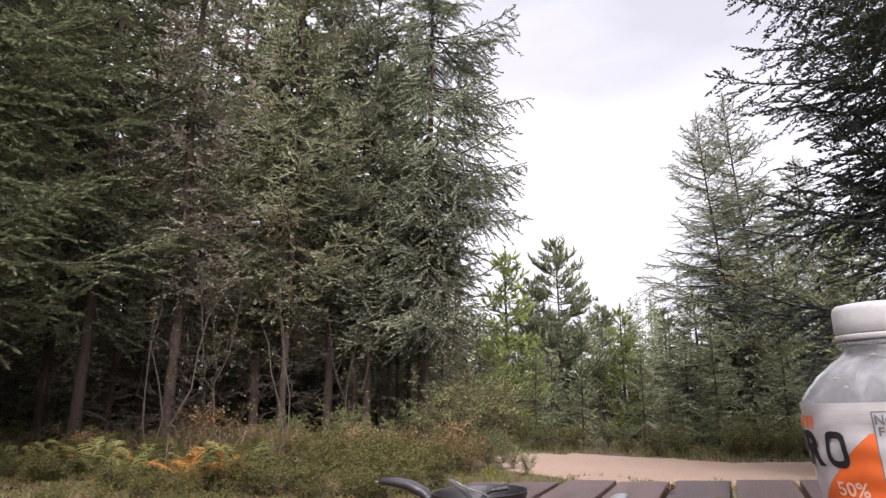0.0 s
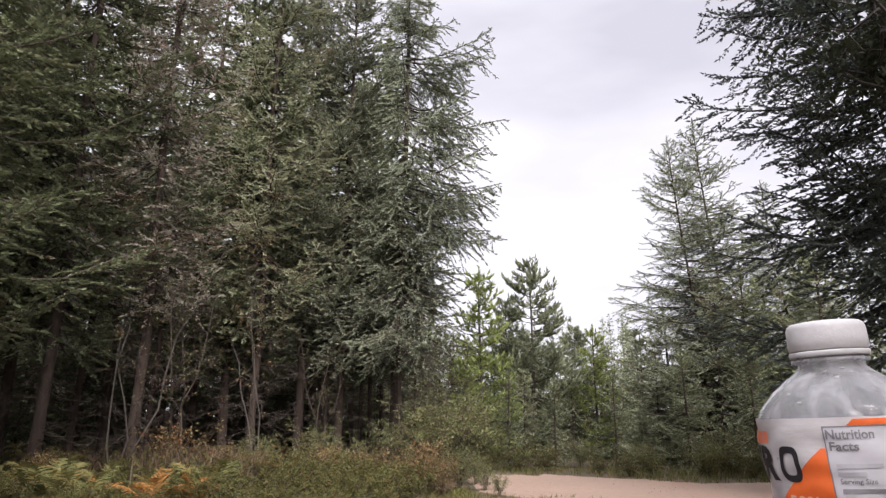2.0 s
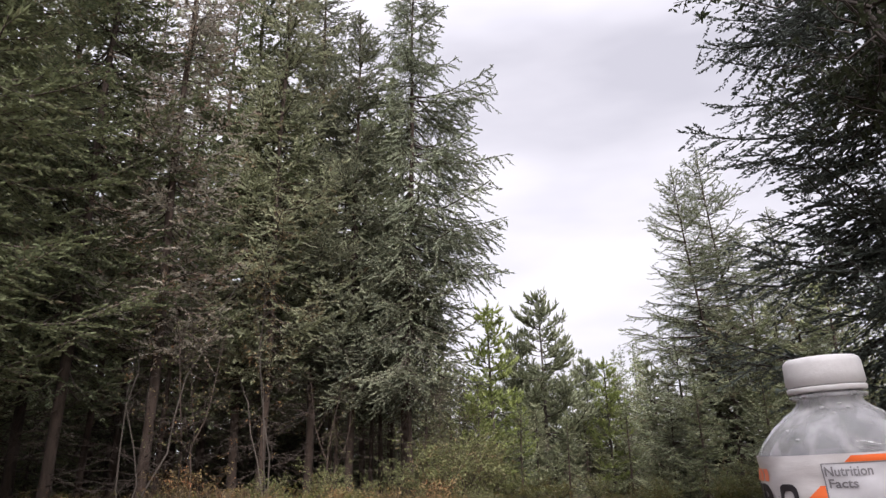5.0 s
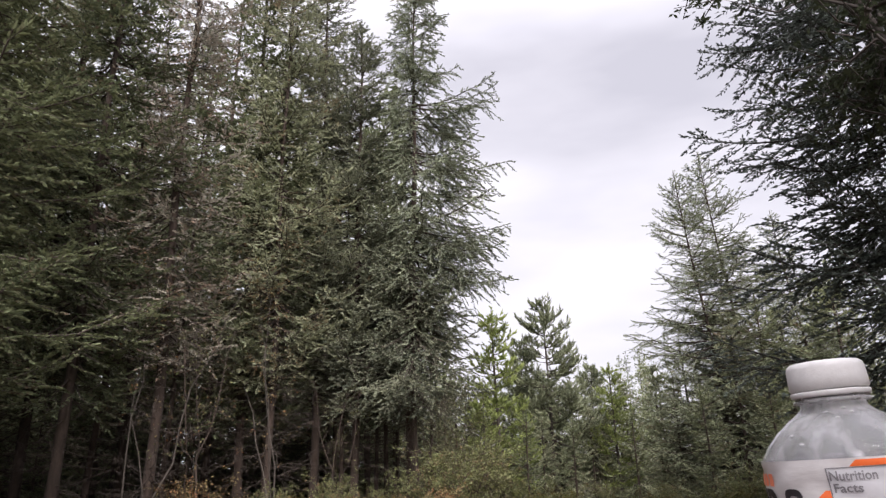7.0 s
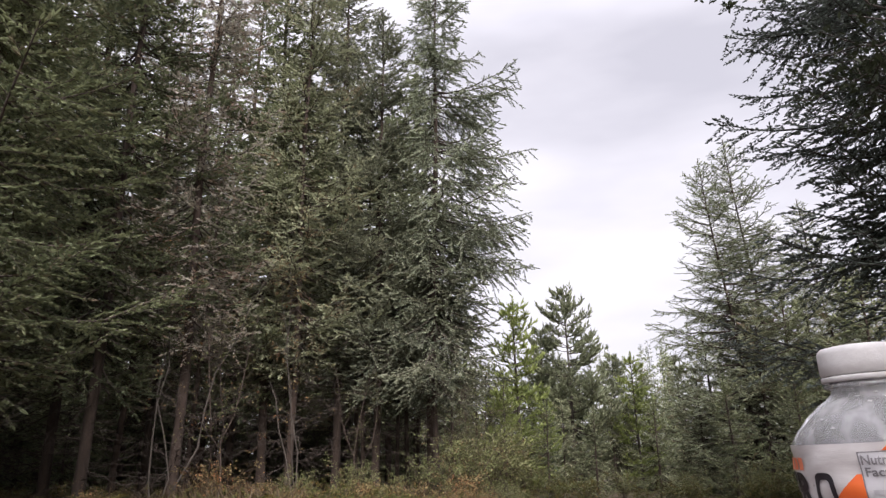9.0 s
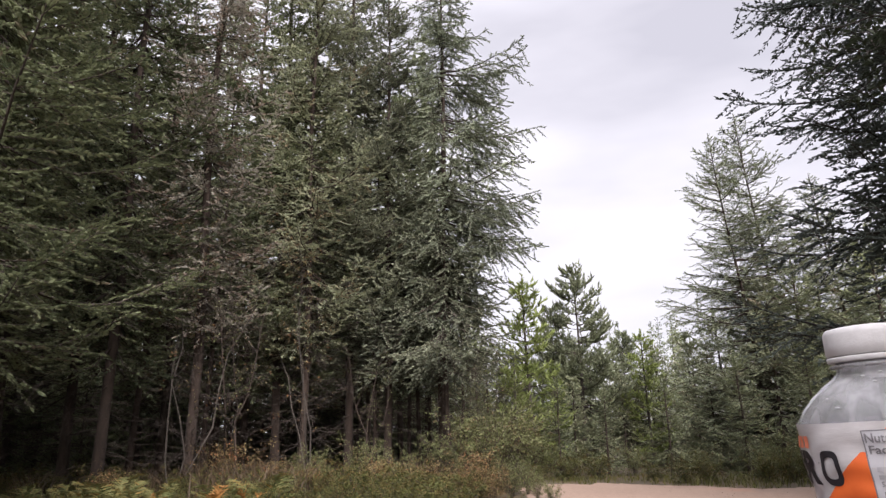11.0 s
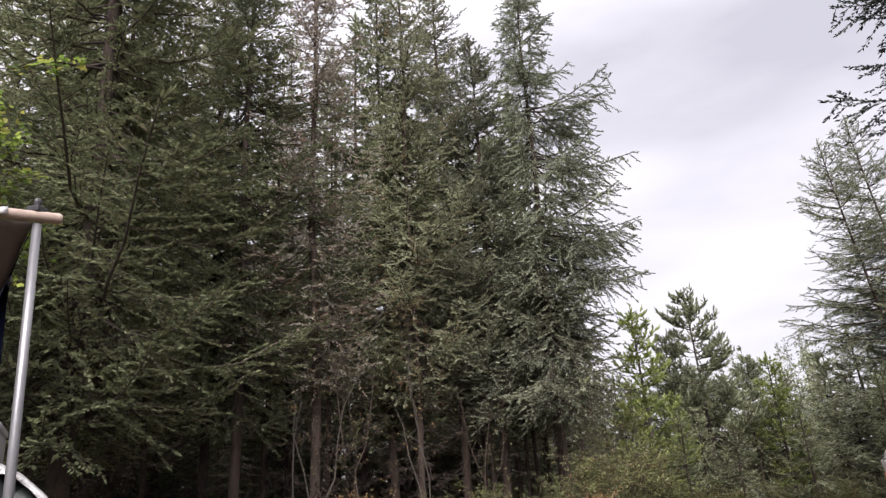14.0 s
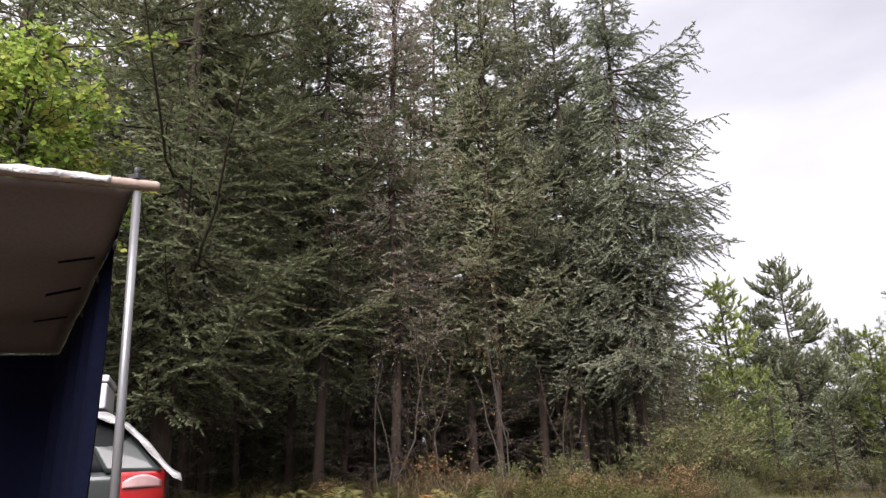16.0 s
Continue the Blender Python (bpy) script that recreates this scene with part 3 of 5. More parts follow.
def larch_reach(h, az):
    """The larch is lopsided: long limbs towards the clearing, short ones towards the wood."""
    far = np.interp(h, [3.0, 4.3, 5.2, 5.7, 6.3, 7.1, 7.8, 8.5, 8.9, 9.4, 10.4, 11.4, 12.4], [0.8, 1.5, 2.2, 2.6, 1.8, 2.05, 1.8, 2.1, 1.5, 0.85, 0.8, 0.8, 0.1])
    near = np.interp(h, [3.0, 6.0, 9.0, 11.4, 12.3], [1.2, 0.95, 0.9, 0.6, 0.1])
    return 0.92 * near + 0.9 * (far - near) * np.clip(0.5 + 0.75 * np.cos(az), 0, 1)


DROOPING = dict(sub_step=0.075, sub_ratio=0.5, sub_max=0.65, shoot_step=0.021, shoot_len=0.08, width=0.023, hang=0.9, wild=0.25, lift=0.03, start=0.15, side_out=0.5, tip_up=0.28)
larch = conifer("larch_tree", "tall sparse grey-green larch with drooping twigs", 71, 12.4, 2.3, 3.2, LARCH, DROOPING, r0=0.09, gap=0.25, per=8, rise=(22, -20), hook=0.2, thin=0.02, rough_out=0.16, dead=30, lean=(0.02, 0.0), group="larches", shape=larch_reach, wilt=0.05)
spread_out(larch, [(-0.45, 13.45, 0, 1.0)])
far_larch = conifer("larch_tree", "slender yellow-green larch with light open crown", 72, 8.4, 2.3, 0.8, LARCH_YELLOW, dict(DROOPING, sub_step=0.075, sub_max=0.7, hang=0.5, shoot_step=0.021, shoot_len=0.075, width=0.016), r0=0.05, gap=0.26, per=7, profile=0.85, rise=(40, -6), hook=0.16, thin=0.03, rough_out=0.25, dead=6, lean=(-0.07, 0.0), group="larches", wilt=0.06)
spread_out(far_larch, [(6.55, 14.9, 0, 0.91), (7.5, 15.6, 15, 1.0), (8.9, 15.2, 340, 0.8)])

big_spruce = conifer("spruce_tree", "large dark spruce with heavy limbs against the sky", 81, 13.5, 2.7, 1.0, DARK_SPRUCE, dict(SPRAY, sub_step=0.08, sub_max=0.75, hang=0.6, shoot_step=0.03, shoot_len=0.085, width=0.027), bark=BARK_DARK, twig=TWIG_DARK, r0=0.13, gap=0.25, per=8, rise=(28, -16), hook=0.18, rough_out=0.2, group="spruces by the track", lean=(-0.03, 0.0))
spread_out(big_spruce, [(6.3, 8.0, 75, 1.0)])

back_a = conifer("spruce_tree", "dark spruce deep in the wood", 91, 14.5, 1.8, 2.0, SPRUCE, DEEP, coarse=True, r0=0.10, gap=0.46, thin=0.1, dead=40, per=7)
back_b = conifer("fir_tree", "green fir deep in the wood", 92, 13.0, 1.7, 1.9, FIR, DEEP, coarse=True, r0=0.09, gap=0.46, thin=0.1, dead=40, per=7)
spread_out(back_a, [(-5.2, 16.2, 60, 1.0), (-7.9, 13.6, 130, 1.0), (-9.6, 10.6, 210, 1.0), (-10.8, 8.0, 300, 1.0), (-3.4, 19.5, 20, 1.0), (-8.6, 18.0, 250, 1.05), (-12.0, 13.0, 80, 1.0),
                    (-12.5, 10.0, 170, 1.05), (-8.8, 6.6, 340, 0.95), (-10.5, 15.6, 10, 1.1), (-11.5, 5.0, 35, 1.0), (-6.3, 17.4, 190, 1.0), (-1.6, 17.2, 0, 0.72), (-7.6, 20.2, 15, 1.1), (-13.8, 15.2, 99, 1.1)])
spread_out(back_b, [(-4.1, 17.3, 150, 1.0), (-6.9, 15.6, 220, 1.05), (-8.9, 11.9, 320, 1.05), (-10.1, 13.2, 110, 1.0), (-5.4, 20.2, 40, 1.1), (-1.0, 19.0, 10, 0.68),
                    (-11.6, 18.2, 260, 1.1), (-7.4, 8.0, 200, 0.9), (-9.3, 8.9, 45, 1.0), (-12.9, 11.6, 150, 1.0), (-9.9, 5.4, 95, 0.9), (-2.7, 17.9, 33, 0.86), (-13.5, 8.6, 20, 1.1)])
# undergrowth of young spruce inside the wood
rng = np.random.default_rng(17)
mid_dark = conifer("spruce_tree", "dense dark green young spruce", 95, 4.6, 1.5, 0.3, SPRUCE, dict(DEEP, shoot_len=0.14, width=0.045, shoot_step=0.05), coarse=True, r0=0.06, gap=0.3, per=7, dead=0, group="young spruces")
inside = []
for k in range(44):
    x = -17 + 18.2 * (k + rng.random()) / 44
    y = 17.5 + rng.random() * 6 - (4.0 if x < -9 else 0)
    inside.append((x, y, rng.random() * 360, rng.uniform(0.5, 0.9)))
spread_out(mid_dark, inside + [(7.3, 14.6, 0, 0.95), (8.9, 14.3, 80, 1.05), (6.1, 16.2, 160, 0.8), (5.0, 18.4, 240, 0.62), (3.6, 19.4, 20, 0.62), (2.2, 18.9, 110, 0.6), (10.4, 14.0, 200, 1.15), (12.2, 14.2, 300, 1.3), (1.0, 18.4, 75, 0.7),
                      (4.3, 21.0, 10, 0.72), (6.6, 19.6, 95, 0.75), (2.9, 22.0, 190, 0.78), (8.2, 18.0, 33, 0.9), (14.5, 14.5, 12, 1.4), (0.4, 20.5, 140, 0.85), (10.0, 17.0, 260, 1.1), (7.8, 13.0, 45, 0.5), (9.6, 12.8, 145, 0.6), (1.9, 13.9, 15, 0.42), (2.9, 14.2, 75, 0.38), (4.0, 13.7, 135, 0.42), (5.3, 13.3, 195, 0.5), (6.5, 13.0, 255, 0.55), (8.6, 12.6, 315, 0.45), (10.8, 12.6, 25, 0.6)])
mid_green = conifer("fir_tree", "dense green young fir across the track", 96, 4.4, 1.5, 0.3, FIR, dict(SPRAY, sub_step=0.15, shoot_step=0.045, shoot_len=0.125, width=0.04), r0=0.05, gap=0.3, per=7, dead=0, group="young firs across the track")
spread_out(mid_green, [(6.6, 14.5, 0, 0.9), (5.6, 15.6, 50, 0.62), (4.9, 17.2, 130, 0.62), (3.9, 17.0, 210, 0.5), (2.6, 16.4, 290, 0.48), (1.6, 17.4, 20, 0.66), (8.0, 14.9, 70, 0.95), (9.6, 15.4, 160, 1.1), (5.9, 17.9, 240, 0.75), (7.3, 17.0, 33, 1.0), (0.6, 16.4, 99, 0.7), (3.2, 20.3, 140, 0.75)])


def far_wood():
    """The wood beyond, too far off to tell its trees apart."""
    rng = np.random.default_rng(97)
    fol, wood = [], []
    spots = [(rng.uniform(-45, 40), rng.uniform(25, 48)) for k in range(150)] + [(rng.uniform(-45, -15), rng.uniform(-5, 26)) for k in range(90)] + [(rng.uniform(-26, -1), rng.uniform(20, 27)) for k in range(90)] + [(rng.uniform(14, 40), rng.uniform(-10, 26)) for k in range(70)] + [(rng.uniform(-45, 40), rng.uniform(-45, -28)) for k in range(40)]
    for x, y in spots:
        low = -1 < x < 24 and y > 17
        H = rng.uniform(3.6, 4.8) * (np.hypot(x, y) / 27) if low else rng.uniform(10, 15)
        R = 0.14 * H + 0.3
        n = 150 if low else 50 if y > 30 or y < 0 else 90
        z = rng.uniform(0.3, H, n)
        a = rng.random(n) * 2 * np.pi
        l = R * (1 - z / H) ** 0.75 * rng.uniform(0.6, 1.2, n) + 0.1
        d = np.stack([np.cos(a), np.sin(a), rng.normal(-0.15, 0.2, n)], -1)
        P = np.stack([np.full(n, x), np.full(n, y), z], -1)
        fol.append(brushes(rng, P, unit(d), l, *((0.13, 0.15, 0.06, 0.8) if low else (0.36, 0.36, 0.18, 0.6))))
        wood.append(tubes(np.array([[[x, y, -0.1], [x, y, H]]]), np.array([[0.03 if low else 0.11, 0.006]]), 5))
    ob = thing("far_wood", "distant conifer wood around the clearing", "trees", kind="stuff")
    tagged(part_mesh("canopy", quick("canopy", *merge(*fol), SPRUCE), ob), kind="stuff")
    tagged(part_mesh("trunkwork", quick("trunkwork", *merge(*wood), BARK), ob), kind="stuff")


far_wood()
TUFTED = dict(sub_step=0.12, sub_ratio=0.45, sub_max=0.5, shoot_step=0.04, shoot_len=0.17, width=0.05, hang=-0.1, wild=0.28, lift=0.3, lay=1.5, start=0.25)
white_pine = conifer("pine_tree", "young grey-green pine with tufted upturned limbs", 101, 5.0, 1.5, 0.5, PINE, dict(TUFTED, sub_step=0.09, width=0.042), bark=BARK_GREY, r0=0.05, gap=0.33, per=8, profile=0.7, rise=(36, -4), hook=0.2, dead=8, rough_out=0.16, group="young pines", stray=0.12, wilt=0.1)
spread_out(white_pine, [(3.05, 17.7, 0, 1.0), (2.45, 18.2, 110, 0.82), (4.6, 19.4, 220, 0.7)])
bright_pine = conifer("pine_tree", "bright yellow-green young pine", 102, 4.55, 1.0, 0.3, YOUNG_PINE, dict(TUFTED, shoot_step=0.035, shoot_len=0.15, width=0.04), bark=BARK_GREY, r0=0.05, gap=0.32, per=7, profile=0.7, rise=(36, 0), hook=0.14, dead=0, rough_out=0.2, group="young pines")
spread_out(bright_pine, [(1.52, 15.9, 0, 1.0), (1.15, 15.2, 140, 0.6), (4.5, 16.9, 80, 0.72), (2.2, 16.6, 200, 0.55)])
aspen = broadleaf("aspen_sapling", "slender leafy sapling across the track", 111, 4.3, 1.5, 5, LEAF_PALE, 0.04, BARK_GREY, "saplings", 44, 0.018, 0.2, twig_n=22)
spread_out(aspen, [(4.95, 19.1, 0, 0.64), (4.1, 17.2, 80, 0.66), (5.9, 16.4, 190, 0.5), (0.9, 13.9, 70, 0.55)])

# leafy trees whose crowns reach over the clearing
maple = broadleaf("maple_tree", "yellow-green leafy tree beside the awning", 121, 5.6, 2.3, 9, LEAF_YELLOW, 0.07, BARK, "", 84, 0.045, 0.7, twig_n=30, open_up=0.5, lean=(0.1, 0.03), slim=0.8)
spread_out(maple, [(-6.0, 4.15, 0, 0.9)])
# the oak's leaves carry their shade in the colour
oak = broadleaf("oak_tree", "leafy tree with drooping twigs above the track, leaves coloured as in shade", 122, 7.5, 2.9, 8, LEAF_SHADED, 0.10, BARK_DARK, "", 80, 0.07, 0.58, twig_n=20, open_up=0.7, lean=(-0.20, 0.02), slim=0.4)
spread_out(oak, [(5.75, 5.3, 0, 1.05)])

# an unseen leafy tree, added behind the viewer to keep sun off the table
shade_tree = broadleaf("shade_tree", "unseen broad leafy tree added to shade the picnic table", 123, 6.8, 3.2, 9, LEAF_GREEN, 0.12, BARK, "", 50, 0.07, 0.45, twig_n=24, open_up=0.75, slim=0.7)
spread_out(shade_tree, [(1.3, -3.6, 0, 1.0)])

# thin leaning stems in front of the wood
birch = broadleaf("birch_sapling", "thin pale leaning stems with few yellowing leaves", 131, 5.2, 2.0, 3, LEAF_AUTUMN, 0.045, BARK_GREY, "saplings at the wood's edge", 16, 0.016, 0.3, twig_n=16, open_up=0.8)
spread_out(birch, [(-4.35, 10.3, 200, 1.0), (-2.6, 11.6, 300, 0.85)])
thin_sapling = broadleaf("birch_sapling", "thin grey sapling with small brownish leaves", 132, 4.2, 1.5, 3, LEAF_PALE, 0.045, BARK, "saplings at the wood's edge", 14, 0.02, 0.25, twig_n=14, open_up=0.7)
spread_out(thin_sapling, [(-3.7, 10.8, 0, 0.9), (-1.7, 12.2, 130, 0.7), (-0.1, 12.2, 60, 0.6), (0.5, 12.6, 250, 0.62), (-6.6, 8.9, 180, 0.7)])
for n, (x, y, r, h) in enumerate(((-2.05, 15.0, 0.05, 9.0), (-1.85, 14.1, 0.045, 8.5), (-1.1, 14.2, 0.04, 6.0), (-3.3, 13.9, 0.06, 10.0), (-0.75, 15.5, 0.04, 6.5), (-6.0, 12.4, 0.06, 10.0), (-7.0, 10.2, 0.05, 9.0), (-8.2, 8.2, 0.05, 9.0), (-4.9, 12.9, 0.05, 9.0))):
    rng = np.random.default_rng(300 + n)
    pole_tree = thing("dead_tree", "thin bare dead trunk inside the wood", "tree", "dead trunks in the wood", at=(x, y, 0))
    tm, centre, radius = trunk_mesh(rng, h, r, BARK, (rng.normal(0, 0.02), 0.0), 8)
    part_mesh("trunk", tm, pole_tree)
    k = 60
    hh = rng.uniform(0.6, h * 0.95, k)
    d = unit(np.stack([rng.normal(0, 1, k), rng.normal(0, 1, k), rng.normal(0, 0.3, k)], -1))
    p0 = centre(hh)
    l0 = rng.uniform(0.2, 0.9, (k, 1))
    fork = p0 + d * l0 * 0.5
    part_mesh("branchwork", quick("branchwork", *merge(tubes(np.stack([p0, fork, p0 + d * l0 + [0, 0, -0.08]], 1), np.tile([[0.007, 0.005, 0.002]], (k, 1)), 3),
                                             tubes(np.stack([fork, fork + unit(d + rng.normal(0, 0.6, d.shape)) * l0 * 0.6], 1), np.tile([[0.004, 0.0015]], (k, 1)), 3)), TWIG), pole_tree)["kind"] = "stuff"

# ---------------- undergrowth ----------------
shrub_green = broadleaf("shrub", "low green leafy shrub at the wood's edge", 141, 0.72, 0.75, 13, LEAF_GREEN, 0.04, TWIG, "shrubs", 30, 0.007, 0.15, "shrub", 1.0, 7)
rng = np.random.default_rng(7)
edge = []
for k in range(95):
    x = -7.4 + 8.0 * rng.random()
    edge.append((x, 6.1 + 3.9 * rng.random() ** 0.9 + 0.1 * abs(x), rng.random() * 360, rng.uniform(0.38, 0.76)))
edge = [(x, y, a, s * min(1.0, (0.45 if x < -2.6 else 0.6) + 0.5 * max(0.0, y - 6.6 - (1.0 if x < -2.6 else 0)) / 2.0)) for x, y, a, s in edge]
track_side = [(1.5 + 0.55 * k + rng.normal(0, 0.15), float(far_edge(1.5 + 0.55 * k)) + 0.45 + 0.6 * rng.random(), rng.random() * 360, rng.uniform(0.4, 0.75)) for k in range(16)]
front_row = [(-7.0 + 0.3 * k + rng.normal(0, 0.15), 6.0 + 1.1 * rng.random() + 0.08 * abs(k - 22), rng.random() * 360, rng.uniform(0.3, 0.55)) for k in range(23)]
front_row += [(-6.6 + 0.42 * k + rng.normal(0, 0.15), 5.2 + 0.6 * rng.random(), rng.random() * 360, rng.uniform(0.22, 0.42)) for k in range(13)]
front_row += [(-5.2 + 0.3 * k + rng.normal(0, 0.12), 4.55 + 0.6 * rng.random(), rng.random() * 360, rng.uniform(0.16, 0.30)) for k in range(15)]
front_row += [(-2.0, 9.6, 15, 0.7), (-1.75, 10.3, 130, 0.75), (-2.5, 10.2, 250, 0.7), (-1.3, 9.9, 310, 0.7)]
spread_out(shrub_green, front_row + [e for e in edge if e[0] < 0.2 - 0.25 * max(0, 8.0 - e[1])] + track_side)
shrub_pale = broadleaf("shrub", "pale green and russet shrub at the bend of the track", 142, 1.5, 0.9, 14, LEAF_PALE, 0.05, TWIG, "shrubs", 20, 0.010, 0.15, "shrub", 0.9, 11)
spread_out(shrub_pale, [(0.25, 10.6, 0, 0.85), (0.6, 11.6, 60, 0.95), (0.3, 12.3, 140, 0.95), (-0.4, 11.4, 220, 0.65), (-1.0, 10.6, 300, 0.5), (0.62, 9.6, 20, 0.36), (0.9, 12.9, 80, 0.9), (1.15, 13.4, 190, 0.8), (-1.6, 11.2, 30, 0.6),
                        (-2.4, 10.7, 75, 0.5), (5.2, 12.3, 10, 0.42), (6.3, 12.1, 100, 0.5), (7.1, 12.4, 230, 0.4), (4.3, 13.0, 170, 0.4), (1.5, 13.4, 260, 0.5), (0.95, 9.4, 40, 0.26), (1.05, 8.75, 160, 0.2), (0.9, 10.3, 210, 0.34), (8.2, 12.2, 280, 0.5), (2.2, 14.4, 300, 0.5), (9.4, 12.0, 15, 0.5), (5.8, 13.0, 55, 0.55), (3.3, 13.8, 130, 0.4)])
shrub_rust = broadleaf("shrub", "dry russet brown shrub with sparse leaves", 143, 0.95, 0.75, 14, LEAF_AUTUMN, 0.04, DRY_STEM, "shrubs", 14, 0.007, 0.2, "shrub", 0.9, 10)
spread_out(shrub_rust, [(-3.35, 10.0, 0, 0.95), (-0.55, 9.3, 60, 0.6), (-1.2, 9.7, 130, 0.65), (-0.1, 9.2, 200, 0.55), (0.35, 9.2, 250, 0.5), (-2.7, 9.8, 310, 0.65), (-1.9, 9.2, 20, 0.55), (0.2, 9.9, 95, 0.75), (-4.6, 8.8, 170, 0.6)])
green_fern = fern("fern", "green and yellowing fern clump", 151, BRACKEN, 9, 0.75)
places = [(-6.2 + 0.2 * k + rng.normal(0, 0.15), 8.1 + rng.normal(0, 0.25), rng.random() * 360, rng.uniform(0.65, 1.05)) for k in range(20)]
spread_out(green_fern, places + [(-6.3, 8.3, 10, 0.9), (-6.9, 7.6, 70, 0.9), (-4.7, 8.9, 100, 0.8), (-3.9, 8.9, 190, 0.8), (0.55, 10.9, 20, 0.6), (1.2, 13.1, 140, 0.6), (5.0, 11.9, 80, 0.55), (6.9, 11.8, 240, 0.5)])
rust_fern = fern("fern", "orange-brown withered fern clump", 152, BRACKEN_RUST, 10, 0.8)
spread_out(rust_fern, [(-2.57, 7.16, 0, 0.75), (-2.22, 7.26, 130, 0.7), (-3.6, 8.2, 60, 0.5)])


def make_grass(name, label, count, area, height, seed, material, keep):
    rng = np.random.default_rng(seed)
    x = rng.uniform(area[0], area[1], count)
    y = rng.uniform(area[2], area[3], count)
    ok = keep(x, y)
    x, y = x[ok], y[ok]
    n = len(x)
    z = ground_height(x, y) - 0.01
    h = height * rng.uniform(0.4, 1.2, n)
    az = rng.random(n) * 2 * np.pi
    bend = rng.normal(0, 0.45, (n, 2)) * h[:, None]
    w = 0.004 + 0.012 * h
    p = np.stack([x, y, z], -1)
    s = np.stack([np.cos(az) * w, np.sin(az) * w, 0 * w], -1)
    midp = p + np.stack([bend[:, 0] * 0.35, bend[:, 1] * 0.35, h * 0.6], -1)
    tip = p + np.stack([bend[:, 0], bend[:, 1], h], -1)
    v = np.stack([p - s, p + s, midp + s * 0.7, midp - s * 0.7, tip], 1).reshape(-1, 3)
    k = np.arange(n)[:, None] * 5
    t = np.concatenate([k + [0, 1, 2], k + [0, 2, 3], k + [3, 2, 4]], 1).reshape(-1, 3)
    tagged(new(name, quick(name, v, t, material)), label, "grass", kind="stuff")


make_grass("grass", "short green and straw-coloured grass before the wood", 24000, (-8, 1.5, 5.5, 9.5), 0.06, 161, GRASS, lambda x, y: (x < 0.75 + 0.1 * np.sin(y * 3)))
make_grass("dry_grass", "tall dry brown grass stems at the wood's edge", 7000, (-6, 0.7, 8.4, 12.0), 0.5, 162, DRY_STEM, lambda x, y: (np.sin(x * 1.7) * np.sin(y * 2.1 + 1) > 0.2) & (x < 0.1))
make_grass("trackside_grass", "short green and yellowing grass on the near side of the track", 9000, (0.2, 4.2, 5.5, 9.6), 0.075, 164, GRASS, lambda x, y: (y < 8.0 + 0.3 * np.sin(x * 4.1) + 1.6 * np.exp(-(x - 0.8) * 1.6)) & (np.sin(x * 3.7 + 1) * np.sin(y * 2.9) > -0.45))
make_grass("roadside_grass", "green grass and weeds along the far side of the track", 8000, (0.8, 16, 10.3, 13.5), 0.13, 163, GRASS, lambda x, y: y > far_edge(x) - 0.25 + 0.3 * np.sin(x * 7.0) * np.sin(x * 2.9) - 0.9 * np.exp(-(x - 0.8) * 2.0))


def make_litter():
    rng = np.random.default_rng(9)
    n = 9000
    x, y = rng.uniform(-9, 0.6, n), rng.uniform(5, 14, n)
    P = np.stack([x, y, ground_height(x, y) + 0.012], -1)
    v, t = leaves(rng, P, 0.05, -0.1)
    tagged(new("leaf_litter", quick("leaf_litter", v, t, LITTER)), "fallen brown leaves on the ground", "leaves", kind="stuff")
    n = 6000
    x, y = rng.uniform(-7, 0.6, n), rng.uniform(4.2, 7.6, n)
    v2, t2 = leaves(rng, np.stack([x, y, ground_height(x, y) + 0.014], -1), 0.038, -0.1)
    tagged(new("leaf_litter", quick("leaf_litter", v2, t2, LITTER)), "russet fallen leaves before the shrubs", "leaves", kind="stuff")
    n = 260
    x, y = rng.uniform(1.2, 14, n), rng.uniform(8, 11, n)
    s = rng.uniform(0.004, 0.011, n)[:, None, None]
    base = np.array([[1, 0, 0], [-1, 0, 0], [0, 1, 0], [0, -1, 0], [0, 0, 0.8], [0, 0, -0.5]], float)
    v = (np.stack([x, y, 0 * x + 0.012], -1)[:, None] + base[None] * s * rng.uniform(0.6, 1.2, (n, 6, 1))).reshape(-1, 3)
    tri = np.array([[0, 2, 4], [2, 1, 4], [1, 3, 4], [3, 0, 4], [2, 0, 5], [1, 2, 5], [3, 1, 5], [0, 3, 5]])
    tagged(new("gravel", quick("gravel", v, (np.arange(n)[:, None, None] * 6 + tri).reshape(-1, 3), PEBBLE)), "small stones scattered on the sandy track", "gravel", kind="stuff")


make_litter()

# ---------------- materials of the things ----------------
PLANK = mottled("worn_brown_paint", (0.030, 0.014, 0.013), (0.105, 0.055, 0.050), 2.2, 0.34, 0.8, 30, (14, 1.2, 14), rand=0.14, bump_scale=0.008, spots=((0.17, 0.115, 0.108), 4.0, 0.27), spread=0.13)
PAN = mottled("black_nonstick_metal", (0.012, 0.011, 0.012), (0.030, 0.027, 0.028), 14, 0.42, 0.1, 120)
BAKELITE = mottled("black_plastic_handle", (0.014, 0.013, 0.015), (0.034, 0.031, 0.034), 30, 0.38, 0.1, 200)
STEEL = mottled("brushed_steel", (0.35, 0.35, 0.36), (0.55, 0.55, 0.56), 20, 0.36, 0.05, 200, metal=1.0)
FOOD = mottled("orange_sauce", (0.42, 0.09, 0.03), (0.70, 0.22, 0.06), 60, 0.5, 0.6, 200, bump_scale=0.004)
CAP = mottled("white_cap_plastic", (0.529, 0.512, 0.506), (0.609, 0.592, 0.586), 60, 0.42, 0.05, 300)
